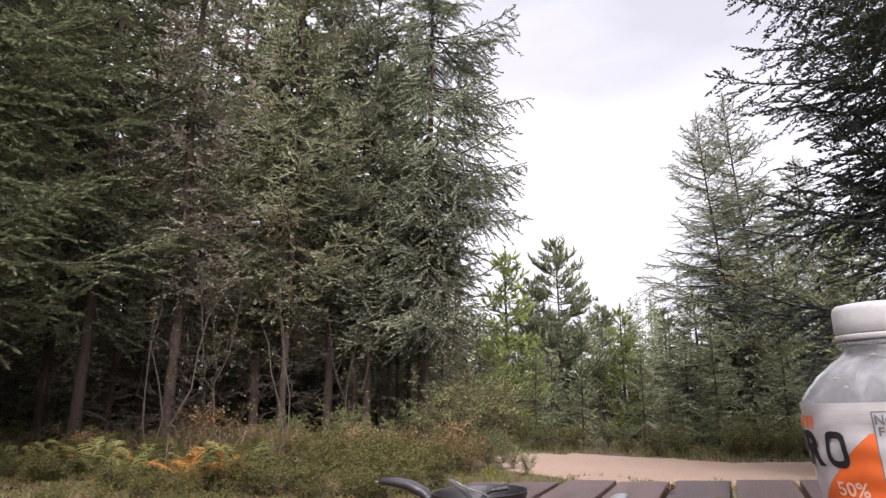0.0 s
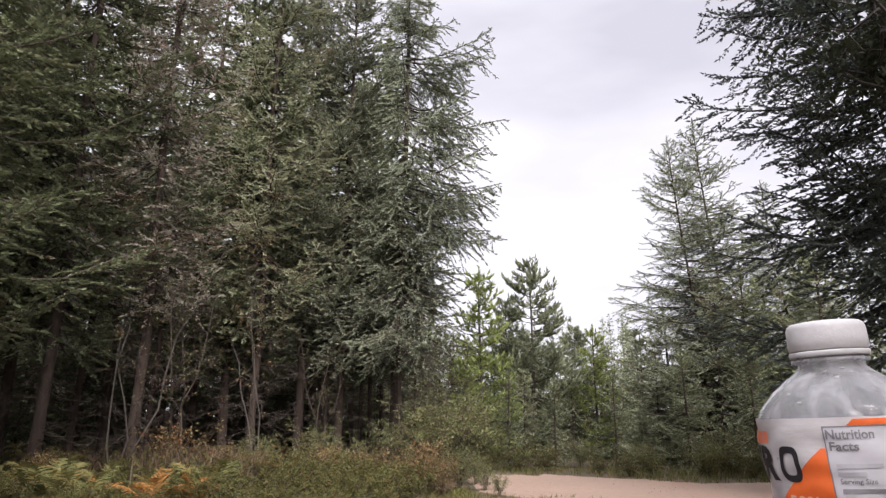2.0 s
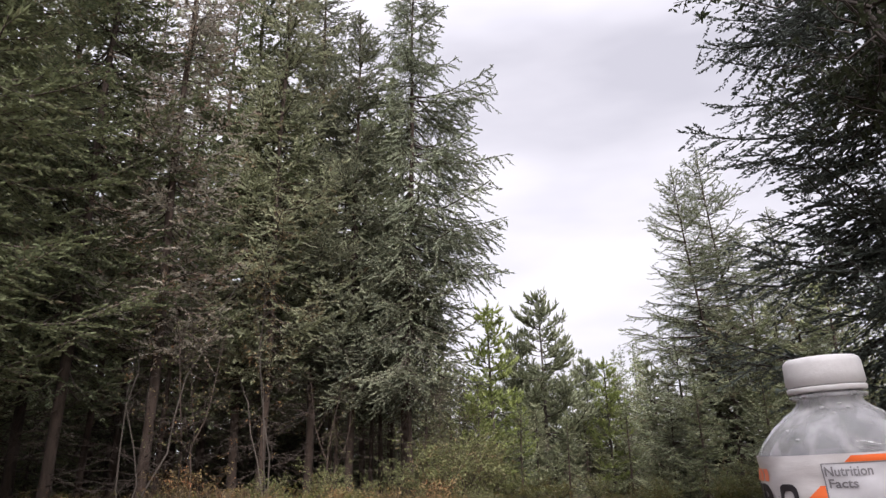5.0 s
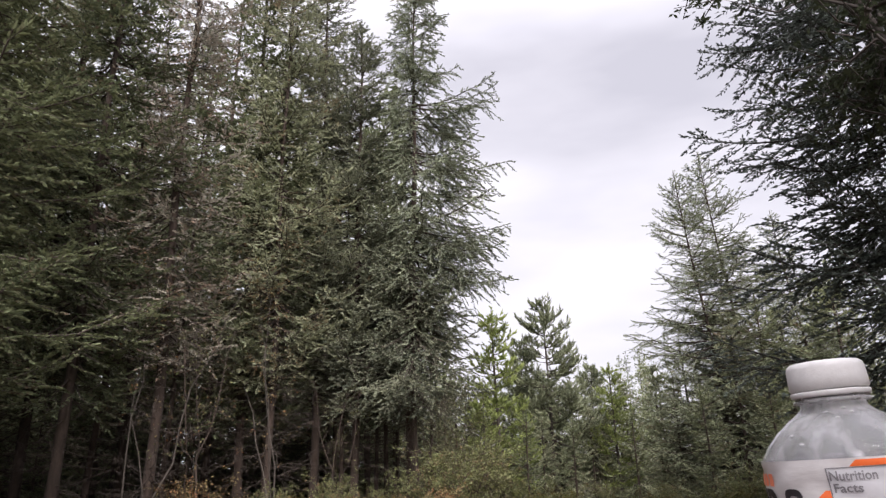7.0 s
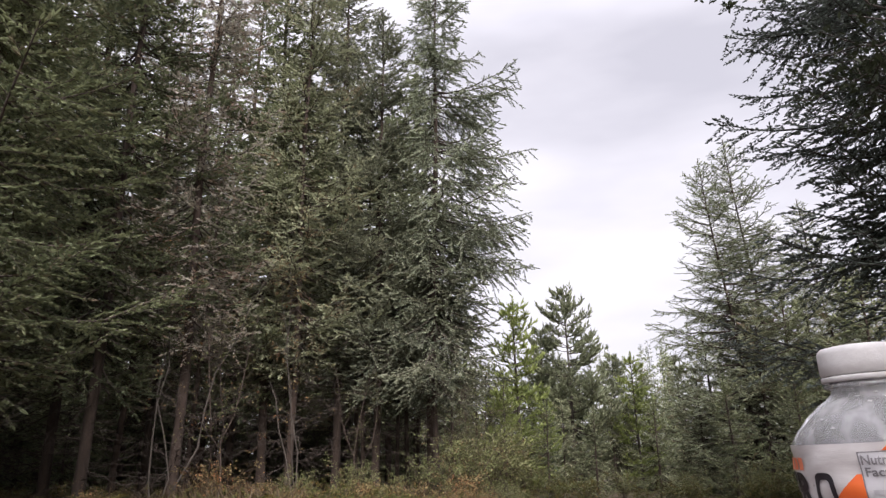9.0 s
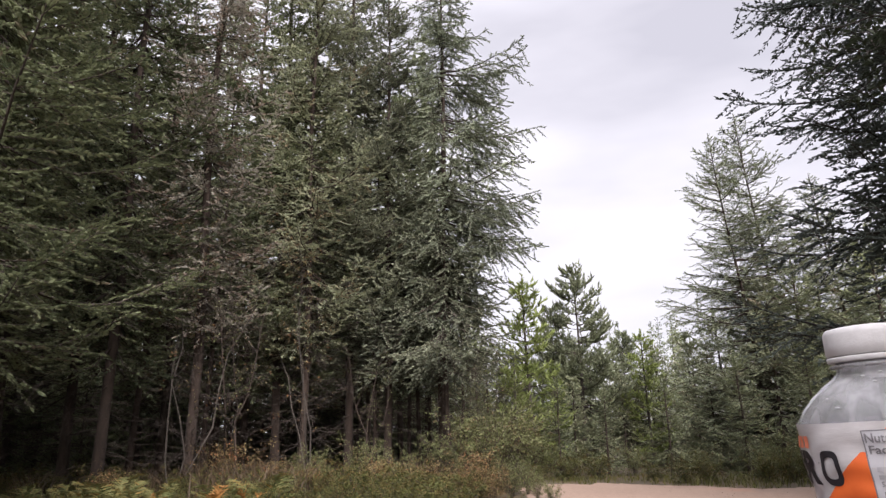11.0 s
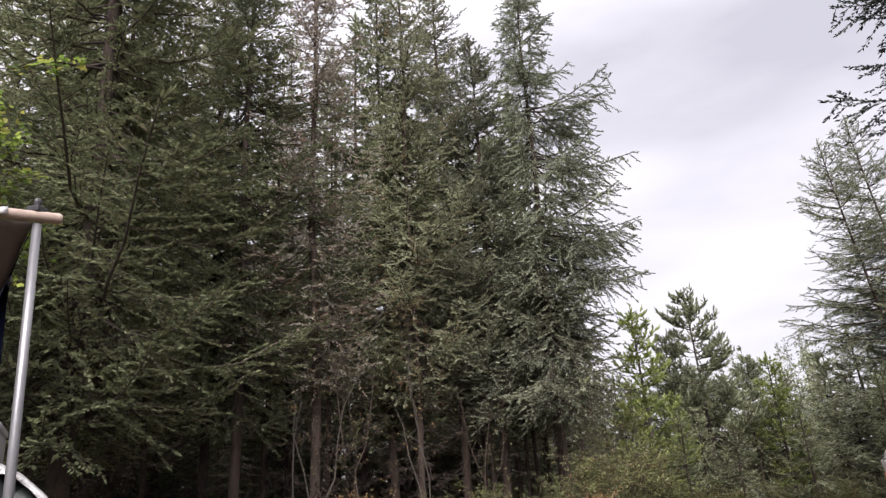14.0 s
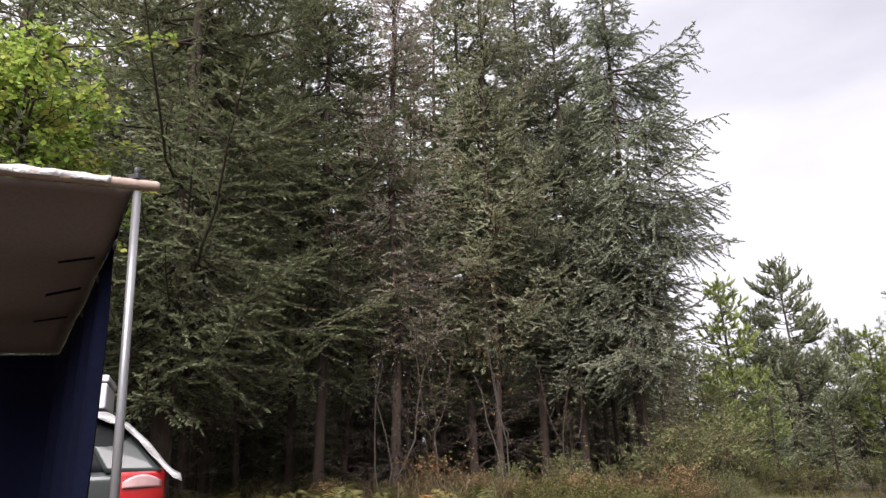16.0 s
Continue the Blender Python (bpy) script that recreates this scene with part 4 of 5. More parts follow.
LABEL = mottled("white_label_film", (0.497, 0.472, 0.467), (0.649, 0.620, 0.613), 25, 0.32, 0.25, 90, (1, 1, 3), bump_scale=0.002, coat=0.3)
ORANGE = mottled("orange_print", (0.80, 0.13, 0.025), (0.90, 0.19, 0.04), 40, 0.38, 0.0, 200)
SALMON = mottled("pale_orange_print", (0.86, 0.24, 0.13), (0.90, 0.30, 0.17), 40, 0.38, 0.0, 200)
INK = mottled("black_print", (0.018, 0.016, 0.02), (0.035, 0.032, 0.036), 60, 0.4, 0.0, 200)
INK_GREY = mottled("grey_print", (0.17, 0.16, 0.17), (0.26, 0.25, 0.26), 60, 0.4, 0.0, 200)
INK_PALE = mottled("pale_grey_print", (0.40, 0.39, 0.41), (0.52, 0.51, 0.53), 60, 0.4, 0.0, 200)
PANEL_GREY = mottled("grey_panel_print", (0.52, 0.51, 0.53), (0.62, 0.61, 0.63), 60, 0.4, 0.0, 200)
INK_WHITE = mottled("pale_salmon_print", (0.84, 0.48, 0.34), (0.90, 0.58, 0.44), 60, 0.4, 0.0, 200)
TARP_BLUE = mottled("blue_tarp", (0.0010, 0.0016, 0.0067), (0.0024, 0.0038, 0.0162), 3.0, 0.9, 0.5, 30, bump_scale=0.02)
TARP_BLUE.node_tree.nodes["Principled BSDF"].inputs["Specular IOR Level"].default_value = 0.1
CANOPY = mottled("grey_canopy_cloth", (0.1119, 0.0896, 0.0838), (0.1679, 0.1376, 0.1288), 2.5, 0.85, 0.4, 60, bump_scale=0.01)
FOIL = mottled("silver_tarp", (0.2162, 0.2133, 0.2110), (0.4520, 0.4422, 0.4370), 12, 0.38, 1.0, 50, (1, 1, 1), metal=0.15, bump_scale=0.02)
BEAM = mottled("pale_weathered_wood", (0.22, 0.16, 0.13), (0.42, 0.33, 0.27), 6, 0.7, 0.3, 60, (1, 6, 6))
ALU = mottled("dull_aluminium", (0.1290, 0.1290, 0.1339), (0.2192, 0.2192, 0.2242), 10, 0.38, 0.1, 100, (4, 4, 0.4), metal=0.45)
BLACK_PLASTIC = mottled("black_plastic", (0.012, 0.012, 0.013), (0.03, 0.03, 0.032), 30, 0.5, 0.1, 150)
CAR_PAINT = mottled("dark_green_grey_car_paint", (0.0186, 0.0223, 0.0217), (0.0298, 0.0347, 0.0335), 2.0, 0.3, 0.0, 300, metal=0.0, coat=0.3)
CAR_GLASS = mottled("dark_car_glass", (0.006, 0.007, 0.008), (0.02, 0.021, 0.022), 5, 0.22, 0.15, 60, coat=0.0)
CAR_PAINT.node_tree.nodes["Principled BSDF"].inputs["Specular IOR Level"].default_value = 0.2
CAR_GLASS.node_tree.nodes["Principled BSDF"].inputs["Specular IOR Level"].default_value = 0.12
RUBBER = mottled("tyre_rubber", (0.014, 0.014, 0.014), (0.034, 0.033, 0.032), 20, 0.85, 0.3, 100)
RIM = mottled("alloy_rim", (0.40, 0.40, 0.41), (0.60, 0.60, 0.61), 10, 0.35, 0.0, 100, metal=0.9)
TAIL_RED = mottled("red_lamp_lens", (0.2520, 0.0072, 0.0096), (0.3600, 0.0208, 0.0208), 20, 0.12, 0.3, 150, (1, 1, 1), coat=0.8, bump_scale=0.003)
TAIL_CLEAR = mottled("clear_lamp_lens", (0.3570, 0.1870, 0.1870), (0.5100, 0.3570, 0.3570), 20, 0.12, 0.3, 150, coat=0.8, bump_scale=0.003)
BOX_GREY = mottled("light_grey_plastic", (0.42, 0.41, 0.43), (0.56, 0.55, 0.57), 6, 0.5, 0.1, 100)


def clear_plastic():
    m, n, l, b = nodes_of("cloudy_clear_plastic")
    b.inputs["Base Color"].default_value = (0.95, 0.95, 0.96, 1)
    b.inputs["Roughness"].default_value = 0.05
    b.inputs["IOR"].default_value = 1.38
    b.inputs["Transmission Weight"].default_value = 1.0
    co, nz = n.new("ShaderNodeTexCoord"), n.new("ShaderNodeTexNoise")
    nz.inputs["Scale"].default_value = 38
    l.new(co.outputs["Object"], nz.inputs["Vector"])
    bp = n.new("ShaderNodeBump")
    bp.inputs["Strength"].default_value = 0.5
    bp.inputs["Distance"].default_value = 0.004
    l.new(nz.outputs["Fac"], bp.inputs["Height"])
    l.new(bp.outputs["Normal"], b.inputs["Normal"])
    milk = n.new("ShaderNodeBsdfTranslucent")
    milk.inputs["Color"].default_value = (0.86, 0.85, 0.86, 1)
    haze = n.new("ShaderNodeBsdfDiffuse")
    haze.inputs["Color"].default_value = (0.80, 0.79, 0.80, 1)
    m1, m2 = n.new("ShaderNodeMixShader"), n.new("ShaderNodeMixShader")
    m1.inputs["Fac"].default_value = 0.5
    mp = n.new("ShaderNodeMapping")
    mp.inputs["Scale"].default_value = (70, 70, 9)
    streak, ramp = n.new("ShaderNodeTexNoise"), n.new("ShaderNodeMapRange")
    streak.inputs["Scale"].default_value = 1.0
    streak.inputs["Detail"].default_value = 3
    ramp.inputs["From Min"].default_value, ramp.inputs["From Max"].default_value = 0.38, 0.66
    ramp.inputs["To Min"].default_value, ramp.inputs["To Max"].default_value = 0.14, 0.42
    l.new(co.outputs["Object"], mp.inputs["Vector"])
    l.new(mp.outputs["Vector"], streak.inputs["Vector"])
    l.new(streak.outputs["Fac"], ramp.inputs["Value"])
    l.new(ramp.outputs["Result"], m2.inputs["Fac"])
    l.new(milk.outputs[0], m1.inputs[1])
    l.new(haze.outputs[0], m1.inputs[2])
    l.new(b.outputs[0], m2.inputs[1])
    l.new(m1.outputs[0], m2.inputs[2])
    l.new(m2.outputs[0], n["Material Output"].inputs["Surface"])
    return m


CLEAR = clear_plastic()
WATER_DROP = mottled("water_drop", (0.5, 0.5, 0.5), (0.62, 0.62, 0.62), 60, 0.05, 0.0, 200, coat=1.0)


# ---------------- shaping helpers ----------------
def box_bm(x0, x1, y0, y1, z0, z1, bevel=0.004, segs=2):
    bm = bmesh.new()
    bmesh.ops.create_cube(bm, size=1, matrix=Matrix.Translation(((x0 + x1) / 2, (y0 + y1) / 2, (z0 + z1) / 2)) @ Matrix.Diagonal((x1 - x0, y1 - y0, z1 - z0, 1)))
    if bevel:
        bmesh.ops.bevel(bm, geom=bm.edges[:], offset=bevel, segments=segs, affect="EDGES", profile=0.6)
    return bm


def lathe_bm(profile, sides=48):
    """A turned body from (radius, height) pairs."""
    bm = bmesh.new()
    rings = []
    for r, z in profile:
        if r < 1e-6:
            rings.append([bm.verts.new((0, 0, z))])
        else:
            rings.append([bm.verts.new((r * math.cos(2 * math.pi * k / sides), r * math.sin(2 * math.pi * k / sides), z)) for k in range(sides)])
    for a, b in zip(rings, rings[1:]):
        for k in range(sides):
            q = [a[k % len(a)], a[(k + 1) % len(a)], b[(k + 1) % len(b)], b[k % len(b)]]
            q = list(dict.fromkeys(q))
            if len(q) > 2:
                bm.faces.new(q)
    return bm


def tube_bm(points, radii, sides=10, flat=1.0):
    """A bent bar through a few points, round or flattened, with closed ends."""
    bm = bmesh.new()
    pts = [Vector(p) for p in points]
    rings = []
    for k, p in enumerate(pts):
        t = (pts[min(k + 1, len(pts) - 1)] - pts[max(k - 1, 0)]).normalized()
        ref = Vector((0, 0, 1)) if abs(t.z) < 0.9 else Vector((1, 0, 0))
        s = t.cross(ref).normalized()
        u = s.cross(t)
        rings.append([bm.verts.new(p + radii[k] * (s * math.cos(a) + u * flat * math.sin(a))) for a in (2 * math.pi * j / sides for j in range(sides))])
    for a, b in zip(rings, rings[1:]):
        for j in range(sides):
            bm.faces.new((a[j], a[(j + 1) % sides], b[(j + 1) % sides], b[j]))
    bm.faces.new(rings[0])
    bm.faces.new(list(reversed(rings[-1])))
    return bm


def sheet_bm(fn, nu, nv, thick=0.0):
    """A sheet from fn(u, v) in 0..1, with a little thickness."""
    bm = bmesh.new()
    g = [[bm.verts.new(fn(i / nu, j / nv)) for j in range(nv + 1)] for i in range(nu + 1)]
    for i in range(nu):
        for j in range(nv):
            bm.faces.new((g[i][j], g[i + 1][j], g[i + 1][j + 1], g[i][j + 1]))
    if thick:
        bm.normal_update()
        bmesh.ops.solidify(bm, geom=bm.faces[:], thickness=thick)
    return bm


# ---------------- the picnic table ----------------
# the table stands on sloping ground: its right side is a little higher
LEAN = Matrix.Translation((0, 0, 0.697)) @ pose(0, 0, 0, 0, -2.86, 0)
TURN = -23.0


def on_table(u_along, v_across, z=0.0):
    """A place on the table's top, in the table's own axes."""
    a = radians(-TURN)
    return (u_along * math.sin(a) + v_across * math.cos(a), u_along * math.cos(a) - v_across * math.sin(a), z)


def table_thing(name, label_text, category, spot, turn=0.0, group=""):
    ob = thing(name, label_text, category, group)
    ob.matrix_basis = LEAN @ pose(spot[0], spot[1], spot[2], 0, 0, turn)
    return ob


table = table_thing("picnic_table", "weathered brown painted wooden picnic table", "table", (0, 0, 0), TURN)
rng_t = random.Random(3)
edges = [-0.69, -0.575, -0.436, -0.297, -0.164, -0.026, 0.112, 0.25, 0.39]
ends = [1.80, 1.795, 1.84, 1.81, 1.83, 1.86, 1.87, 1.86]
for k, far_end in enumerate(ends):
    lift = rng_t.uniform(-0.0015, 0.0015)
    part("plank", box_bm(edges[k] + 0.006, edges[k + 1] - 0.006, -0.35, far_end, -0.038 + lift, lift, 0.005, 2), PLANK, table)
for y in (0.05, 1.45):
    part("batten", box_bm(-0.62, 0.33, y - 0.045, y + 0.045, -0.128, -0.0405), PLANK, table)
    for sx in (-1, 1):
        part("leg", tube_bm([(-0.15 + sx * 0.28, y + 0.07, -0.06), (-0.15 + sx * 0.60, y + 0.07, -0.745)], [0.055, 0.055], 4), PLANK, table)
    part("stretcher", box_bm(-0.70, 0.40, y + 0.105, y + 0.14, -0.40, -0.30), PLANK, table)


# ---------------- the drink bottle ----------------
BX, BY = 0.2508, 0.3902
FACE = math.atan2(-BY, -BX)
bottle = table_thing("drink_bottle", "clear plastic drink bottle with white cap and orange label", "bottle", (BX, BY, 0.002))
R_LABEL = 0.0388


def wall_r(z):
    """The outer radius of the bottle by height."""
    pts = [(0.0, 0.036), (0.006, 0.0415), (0.016, 0.0436), (0.09, 0.0436), (0.12, 0.0425), (0.145, 0.0398), (0.160, 0.0396), (0.175, 0.0416), (0.187, 0.0434), (0.2080, 0.0440), (0.2120, 0.0430), (0.2160, 0.0402), (0.2230, 0.0345), (0.2295, 0.0275), (0.2355, 0.0195), (0.2375, 0.0175), (0.2410, 0.0172), (0.260, 0.0172)]
    for (z0, r0), (z1, r1) in zip(pts, pts[1:]):
        if z <= z1:
            f = (z - z0) / (z1 - z0)
            f = f * f * (3 - 2 * f) * 0.4 + f * 0.6
            return r0 + (r1 - r0) * f
    return pts[-1][1]


hs = [0.260 * k / 80 for k in range(81)]
outer = [(wall_r(z), z) for z in hs]
inner = [(wall_r(z) - 0.0012, max(z, 0.0016)) for z in reversed(hs)]
part("body", lathe_bm([(0.0, 0.0)] + outer + inner + [(0.0, 0.0016)], 64), CLEAR, bottle, "cloudy clear plastic", True)
cap = part("cap", lathe_bm([(0.0, 0.2638), (0.0150, 0.2637), (0.0186, 0.2631), (0.0202, 0.2617), (0.0209, 0.2595), (0.0211, 0.2536), (0.0213, 0.2482), (0.0206, 0.2475), (0.0206, 0.2470), (0.0193, 0.2469), (0.0193, 0.2610), (0.0, 0.2620)], 72), CAP, bottle, "white screw cap", True)
part("tamper_ring", lathe_bm([(0.0194, 0.2466), (0.0210, 0.2464), (0.0213, 0.2456), (0.0211, 0.2438), (0.0205, 0.2432), (0.0194, 0.2434), (0.0194, 0.2466)], 72), CAP, bottle, "", True)
part("neck_flange", lathe_bm([(0.0188, 0.2422), (0.0206, 0.2418), (0.0208, 0.2408), (0.0205, 0.2400), (0.0188, 0.2396), (0.0188, 0.2422)], 64), CLEAR, bottle, "", True)


def wrap(phi, z, off=0.0):
    """A place on the label: phi degrees to the right of the side that faces the viewer, z up from the base."""
    a = FACE + radians(phi)
    ripple = 0.0004 * math.sin(z * 420 + math.sin(phi * 0.07) * 2.5) + 0.00025 * math.sin(phi * 0.13 + z * 160)
    r = wall_r(min(z, 0.2085)) + 0.0006 + ripple + off
    return Vector((r * math.cos(a), r * math.sin(a), z))


label = part("label", sheet_bm(lambda u, v: wrap(-180 + 360 * u, 0.05 + 0.1600 * v), 96, 60), LABEL, bottle, "white printed plastic label", True)


def print_patch(name, corners, material, off, nu=16, nv=16, parent=None):
    """A printed field between four (phi, z) corners: low left, low right, top right, top left."""
    (a, b, c, d) = corners

    def fn(u, v):
        lo = (a[0] + (b[0] - a[0]) * u, a[1] + (b[1] - a[1]) * u)
        hi = (d[0] + (c[0] - d[0]) * u, d[1] + (c[1] - d[1]) * u)
        return wrap(lo[0] + (hi[0] - lo[0]) * v, lo[1] + (hi[1] - lo[1]) * v, off)

    return part(name, sheet_bm(fn, nu, nv), material, parent or label, "", True)


def print_text(words, phi, z, height, width, material, off, weight=0.0):
    """Lettering bent round the label: its left edge at phi, its foot at z, stretched to width degrees."""
    cu = bpy.data.curves.new("lettering", "FONT")
    cu.body, cu.size, cu.offset, cu.resolution_u = words, 1.0, weight, 3
    tmp = new("lettering", cu)
    bpy.context.view_layer.update()
    me = bpy.data.meshes.new_from_object(tmp.evaluated_get(bpy.context.evaluated_depsgraph_get()))
    bpy.data.objects.remove(tmp)
    bm = bmesh.new()
    bm.from_mesh(me)
    bpy.data.meshes.remove(me)
    bmesh.ops.triangulate(bm, faces=bm.faces[:])
    bmesh.ops.subdivide_edges(bm, edges=[e for e in bm.edges if e.calc_length() > 0.2], cuts=2, use_grid_fill=False)
    xs = [v.co.x for v in bm.verts]
    ys = [v.co.y for v in bm.verts]
    x0, x1, y0, y1 = min(xs), max(xs), min(ys), max(ys)
    for v in bm.verts:
        v.co = wrap(phi + width * (v.co.x - x0) / (x1 - x0), z + height * (v.co.y - y0) / (y1 - y0), off)
    return part("lettering", bm, material, label)


print_patch("orange_field", [(-78, 0.1500), (-9, 0.1500), (-12.0, 0.1945), (-15.0, 0.1945)], ORANGE, 0.0003, 24, 20)
print_patch("orange_field", [(-78, 0.0985), (-9, 0.0985), (-9, 0.1500), (-78, 0.1500)], ORANGE, 0.0003, 24, 12)
print_patch("orange_strip", [(2.5, 0.2058), (75, 0.2058), (75, 0.2090), (7, 0.2090)], ORANGE, 0.0003, 16, 3)
print_patch("facts_panel", [(-9, 0.1050), (75, 0.1050), (75, 0.2055), (-11.5, 0.2055)], PANEL_GREY, 0.0002, 24, 24)
print_patch("panel_edge", [(-9.6, 0.1050), (-8.8, 0.1050), (-11.2, 0.2055), (-12.0, 0.2055)], INK_GREY, 0.0005, 2, 24)
print_patch("panel_edge", [(-11.5, 0.2051), (75, 0.2051), (75, 0.2056), (-11.5, 0.2056)], INK_GREY, 0.0005, 24, 1)
print_text("ZER", -108, 0.1768, 0.0184, 56.5, INK, 0.0006, 0.045)


def letter_ring(u, v):
    """The round letter, squarish, as a flat ring: u runs round it, v from its inner to its outer edge."""
    a = 2 * math.pi * u
    c, d = math.cos(a), math.sin(a)
    q = 0.60 if v < 0.5 else 0.62
    w, h = (4.9, 0.0058) if v < 0.5 else (8.6, 0.0094)
    return wrap(-38.9 + w * math.copysign(abs(c) ** q, c), 0.1860 + h * math.copysign(abs(d) ** q, d), 0.0006)


part("lettering", sheet_bm(letter_ring, 48, 1), INK, label)
for k in range(6):
    print_patch("brand_bar", [(-112 + 9.5 * k, 0.1965), (-105 + 9.5 * k, 0.1965), (-105 + 9.5 * k, 0.2032), (-112 + 9.5 * k, 0.2032)], SALMON, 0.0005, 4, 2)
print_text("Nutrition", -10.2, 0.1990, 0.0049, 28, INK_GREY, 0.0007, 0.02)
print_text("Facts", -9.2, 0.1932, 0.0045, 17, INK_GREY, 0.0007, 0.02)
print_text("50%", -45, 0.1625, 0.0075, 23, INK_WHITE, 0.0007, 0.02)
print_text("MORE", -44, 0.1545, 0.0062, 28, INK_WHITE, 0.0007, 0.01)
print_patch("small_print", [(-46, 0.1495), (-15, 0.1495), (-15, 0.1525), (-46, 0.1525)], INK_WHITE, 0.0007, 10, 1)
for z, a, b, mat in ((0.1845, -7, 20, INK_PALE), (0.1805, -7, 10, INK_PALE), (0.1722, -6, 26, INK_GREY), (0.1690, -5, 30, INK_PALE), (0.1645, -5, 26, INK_PALE), (0.1595, -5, 30, INK_GREY), (0.1550, -5, 24, INK_PALE)):
    print_patch("small_print", [(a, z), (b, z), (b, z + 0.0022), (a, z + 0.0022)], mat, 0.0006, 12, 1)
print_text("Serving Size", -6.5, 0.1760, 0.0034, 22, INK_GREY, 0.0007, 0.01)
rng_d = random.Random(5)
for phi, z in ((-42, 0.2230), (-10, 0.2345), (4, 0.2310), (16, 0.2360), (24, 0.2335), (-28, 0.2180), (32, 0.2240)):
    bm = bmesh.new()
    bmesh.ops.create_icosphere(bm, subdivisions=2, radius=0.0008 * rng_d.uniform(0.6, 1.2))
    a = FACE + radians(phi)
    r = wall_r(z)
    bmesh.ops.scale(bm, vec=(1.6, 1.6, 0.7), verts=bm.verts)
    bmesh.ops.translate(bm, vec=(r * math.cos(a), r * math.sin(a), z), verts=bm.verts)
    part("droplet", bm, WATER_DROP, bottle, "", True)

# ---------------- frying pans and cutlery ----------------


def frying_pan(label_text, at, turn, radius, depth, handle=True):
    ob = table_thing("frying_pan", label_text, "pan", at, turn)
    rr = radius
    part("bowl", lathe_bm([(0, 0), (rr * 0.74, 0), (rr * 0.80, 0.003), (rr * 0.97, depth * 0.8), (rr, depth), (rr * 1.012, depth + 0.0012), (rr * 1.0, depth + 0.002), (rr * 0.975, depth), (rr * 0.945, depth * 0.8), (rr * 0.77, 0.006), (rr * 0.70, 0.004), (0, 0.004)], 56), PAN, ob, "", True)
    if handle:
        part("handle", tube_bm([(rr * 0.93, 0, depth * 0.62), (rr * 1.08, 0, depth * 0.72), (rr * 1.25, 0, depth * 0.98), (rr * 1.55, 0, depth * 1.22), (rr * 1.9, 0, depth * 1.34), (rr * 2.2, 0, depth * 1.36), (rr * 2.28, 0, depth * 1.33)],
                               [0.009, 0.012, 0.0145, 0.0145, 0.013, 0.0105, 0.005], 12, 0.72), BAKELITE, ob, "black plastic handle", True)
        part("hanging_ring", tube_bm([(rr * 2.26, -0.004, depth * 1.35), (rr * 2.34, -0.004, depth * 1.35), (rr * 2.36, 0.0, depth * 1.35), (rr * 2.34, 0.004, depth * 1.35), (rr * 2.26, 0.004, depth * 1.35)], [0.0012] * 5, 6), STEEL, ob)
    return ob


pan_at = (0.063, 1.30)
pan = frying_pan("small black frying pan with curved plastic handle on the table", (*pan_at, 0.002), 160, 0.088, 0.052)
spatula = table_thing("spatula", "dark spatula with steel edge lying in the pan", "spatula", (*pan_at, 0.008))
spatula.matrix_basis = spatula.matrix_basis @ Matrix.Scale(1.35, 4)
part("blade", tube_bm([(0.005, 0.01, 0.008), (-0.022, 0.012, 0.036), (-0.042, 0.014, 0.050)], [0.014, 0.017, 0.010], 8, 0.12), BAKELITE, spatula)
part("steel_edge", tube_bm([(0.012, 0.000, 0.028), (-0.012, 0.002, 0.038), (-0.040, 0.006, 0.052)], [0.0008, 0.0007, 0.0006], 6), ALU, spatula)
part("shaft", tube_bm([(0.000, 0.008, 0.022), (0.016, 0.006, 0.034), (0.040, 0.002, 0.037)], [0.003, 0.003, 0.003], 6), BAKELITE, spatula)
plate = table_thing("griddle_plate", "dark round griddle with remains of orange food", "pan", (-0.12, 1.20, 0.002))
part("bowl", lathe_bm([(0, 0), (0.040, 0), (0.047, 0.003), (0.053, 0.017), (0.0545, 0.0178), (0.0525, 0.0172), (0.046, 0.006), (0, 0.004)], 48), PAN, plate, "", True)
rng_f = random.Random(11)
scraps = table_thing("food_scraps", "orange food remains on the griddle", "food", (-0.105, 1.185, 0.006))
for k in range(7):
    bm = bmesh.new()
    bmesh.ops.create_icosphere(bm, subdivisions=2, radius=0.008 * rng_f.uniform(0.6, 1.2))
    for v in bm.verts:
        v.co *= 1 + 0.25 * noise.noise(v.co * 300 + Vector((k, 0, 0)))
        v.co.z *= 0.8
    bmesh.ops.translate(bm, vec=(rng_f.uniform(-0.02, 0.012), rng_f.uniform(-0.012, 0.012), 0.006), verts=bm.verts)
    part("morsel", bm, FOOD, scraps, "", True)

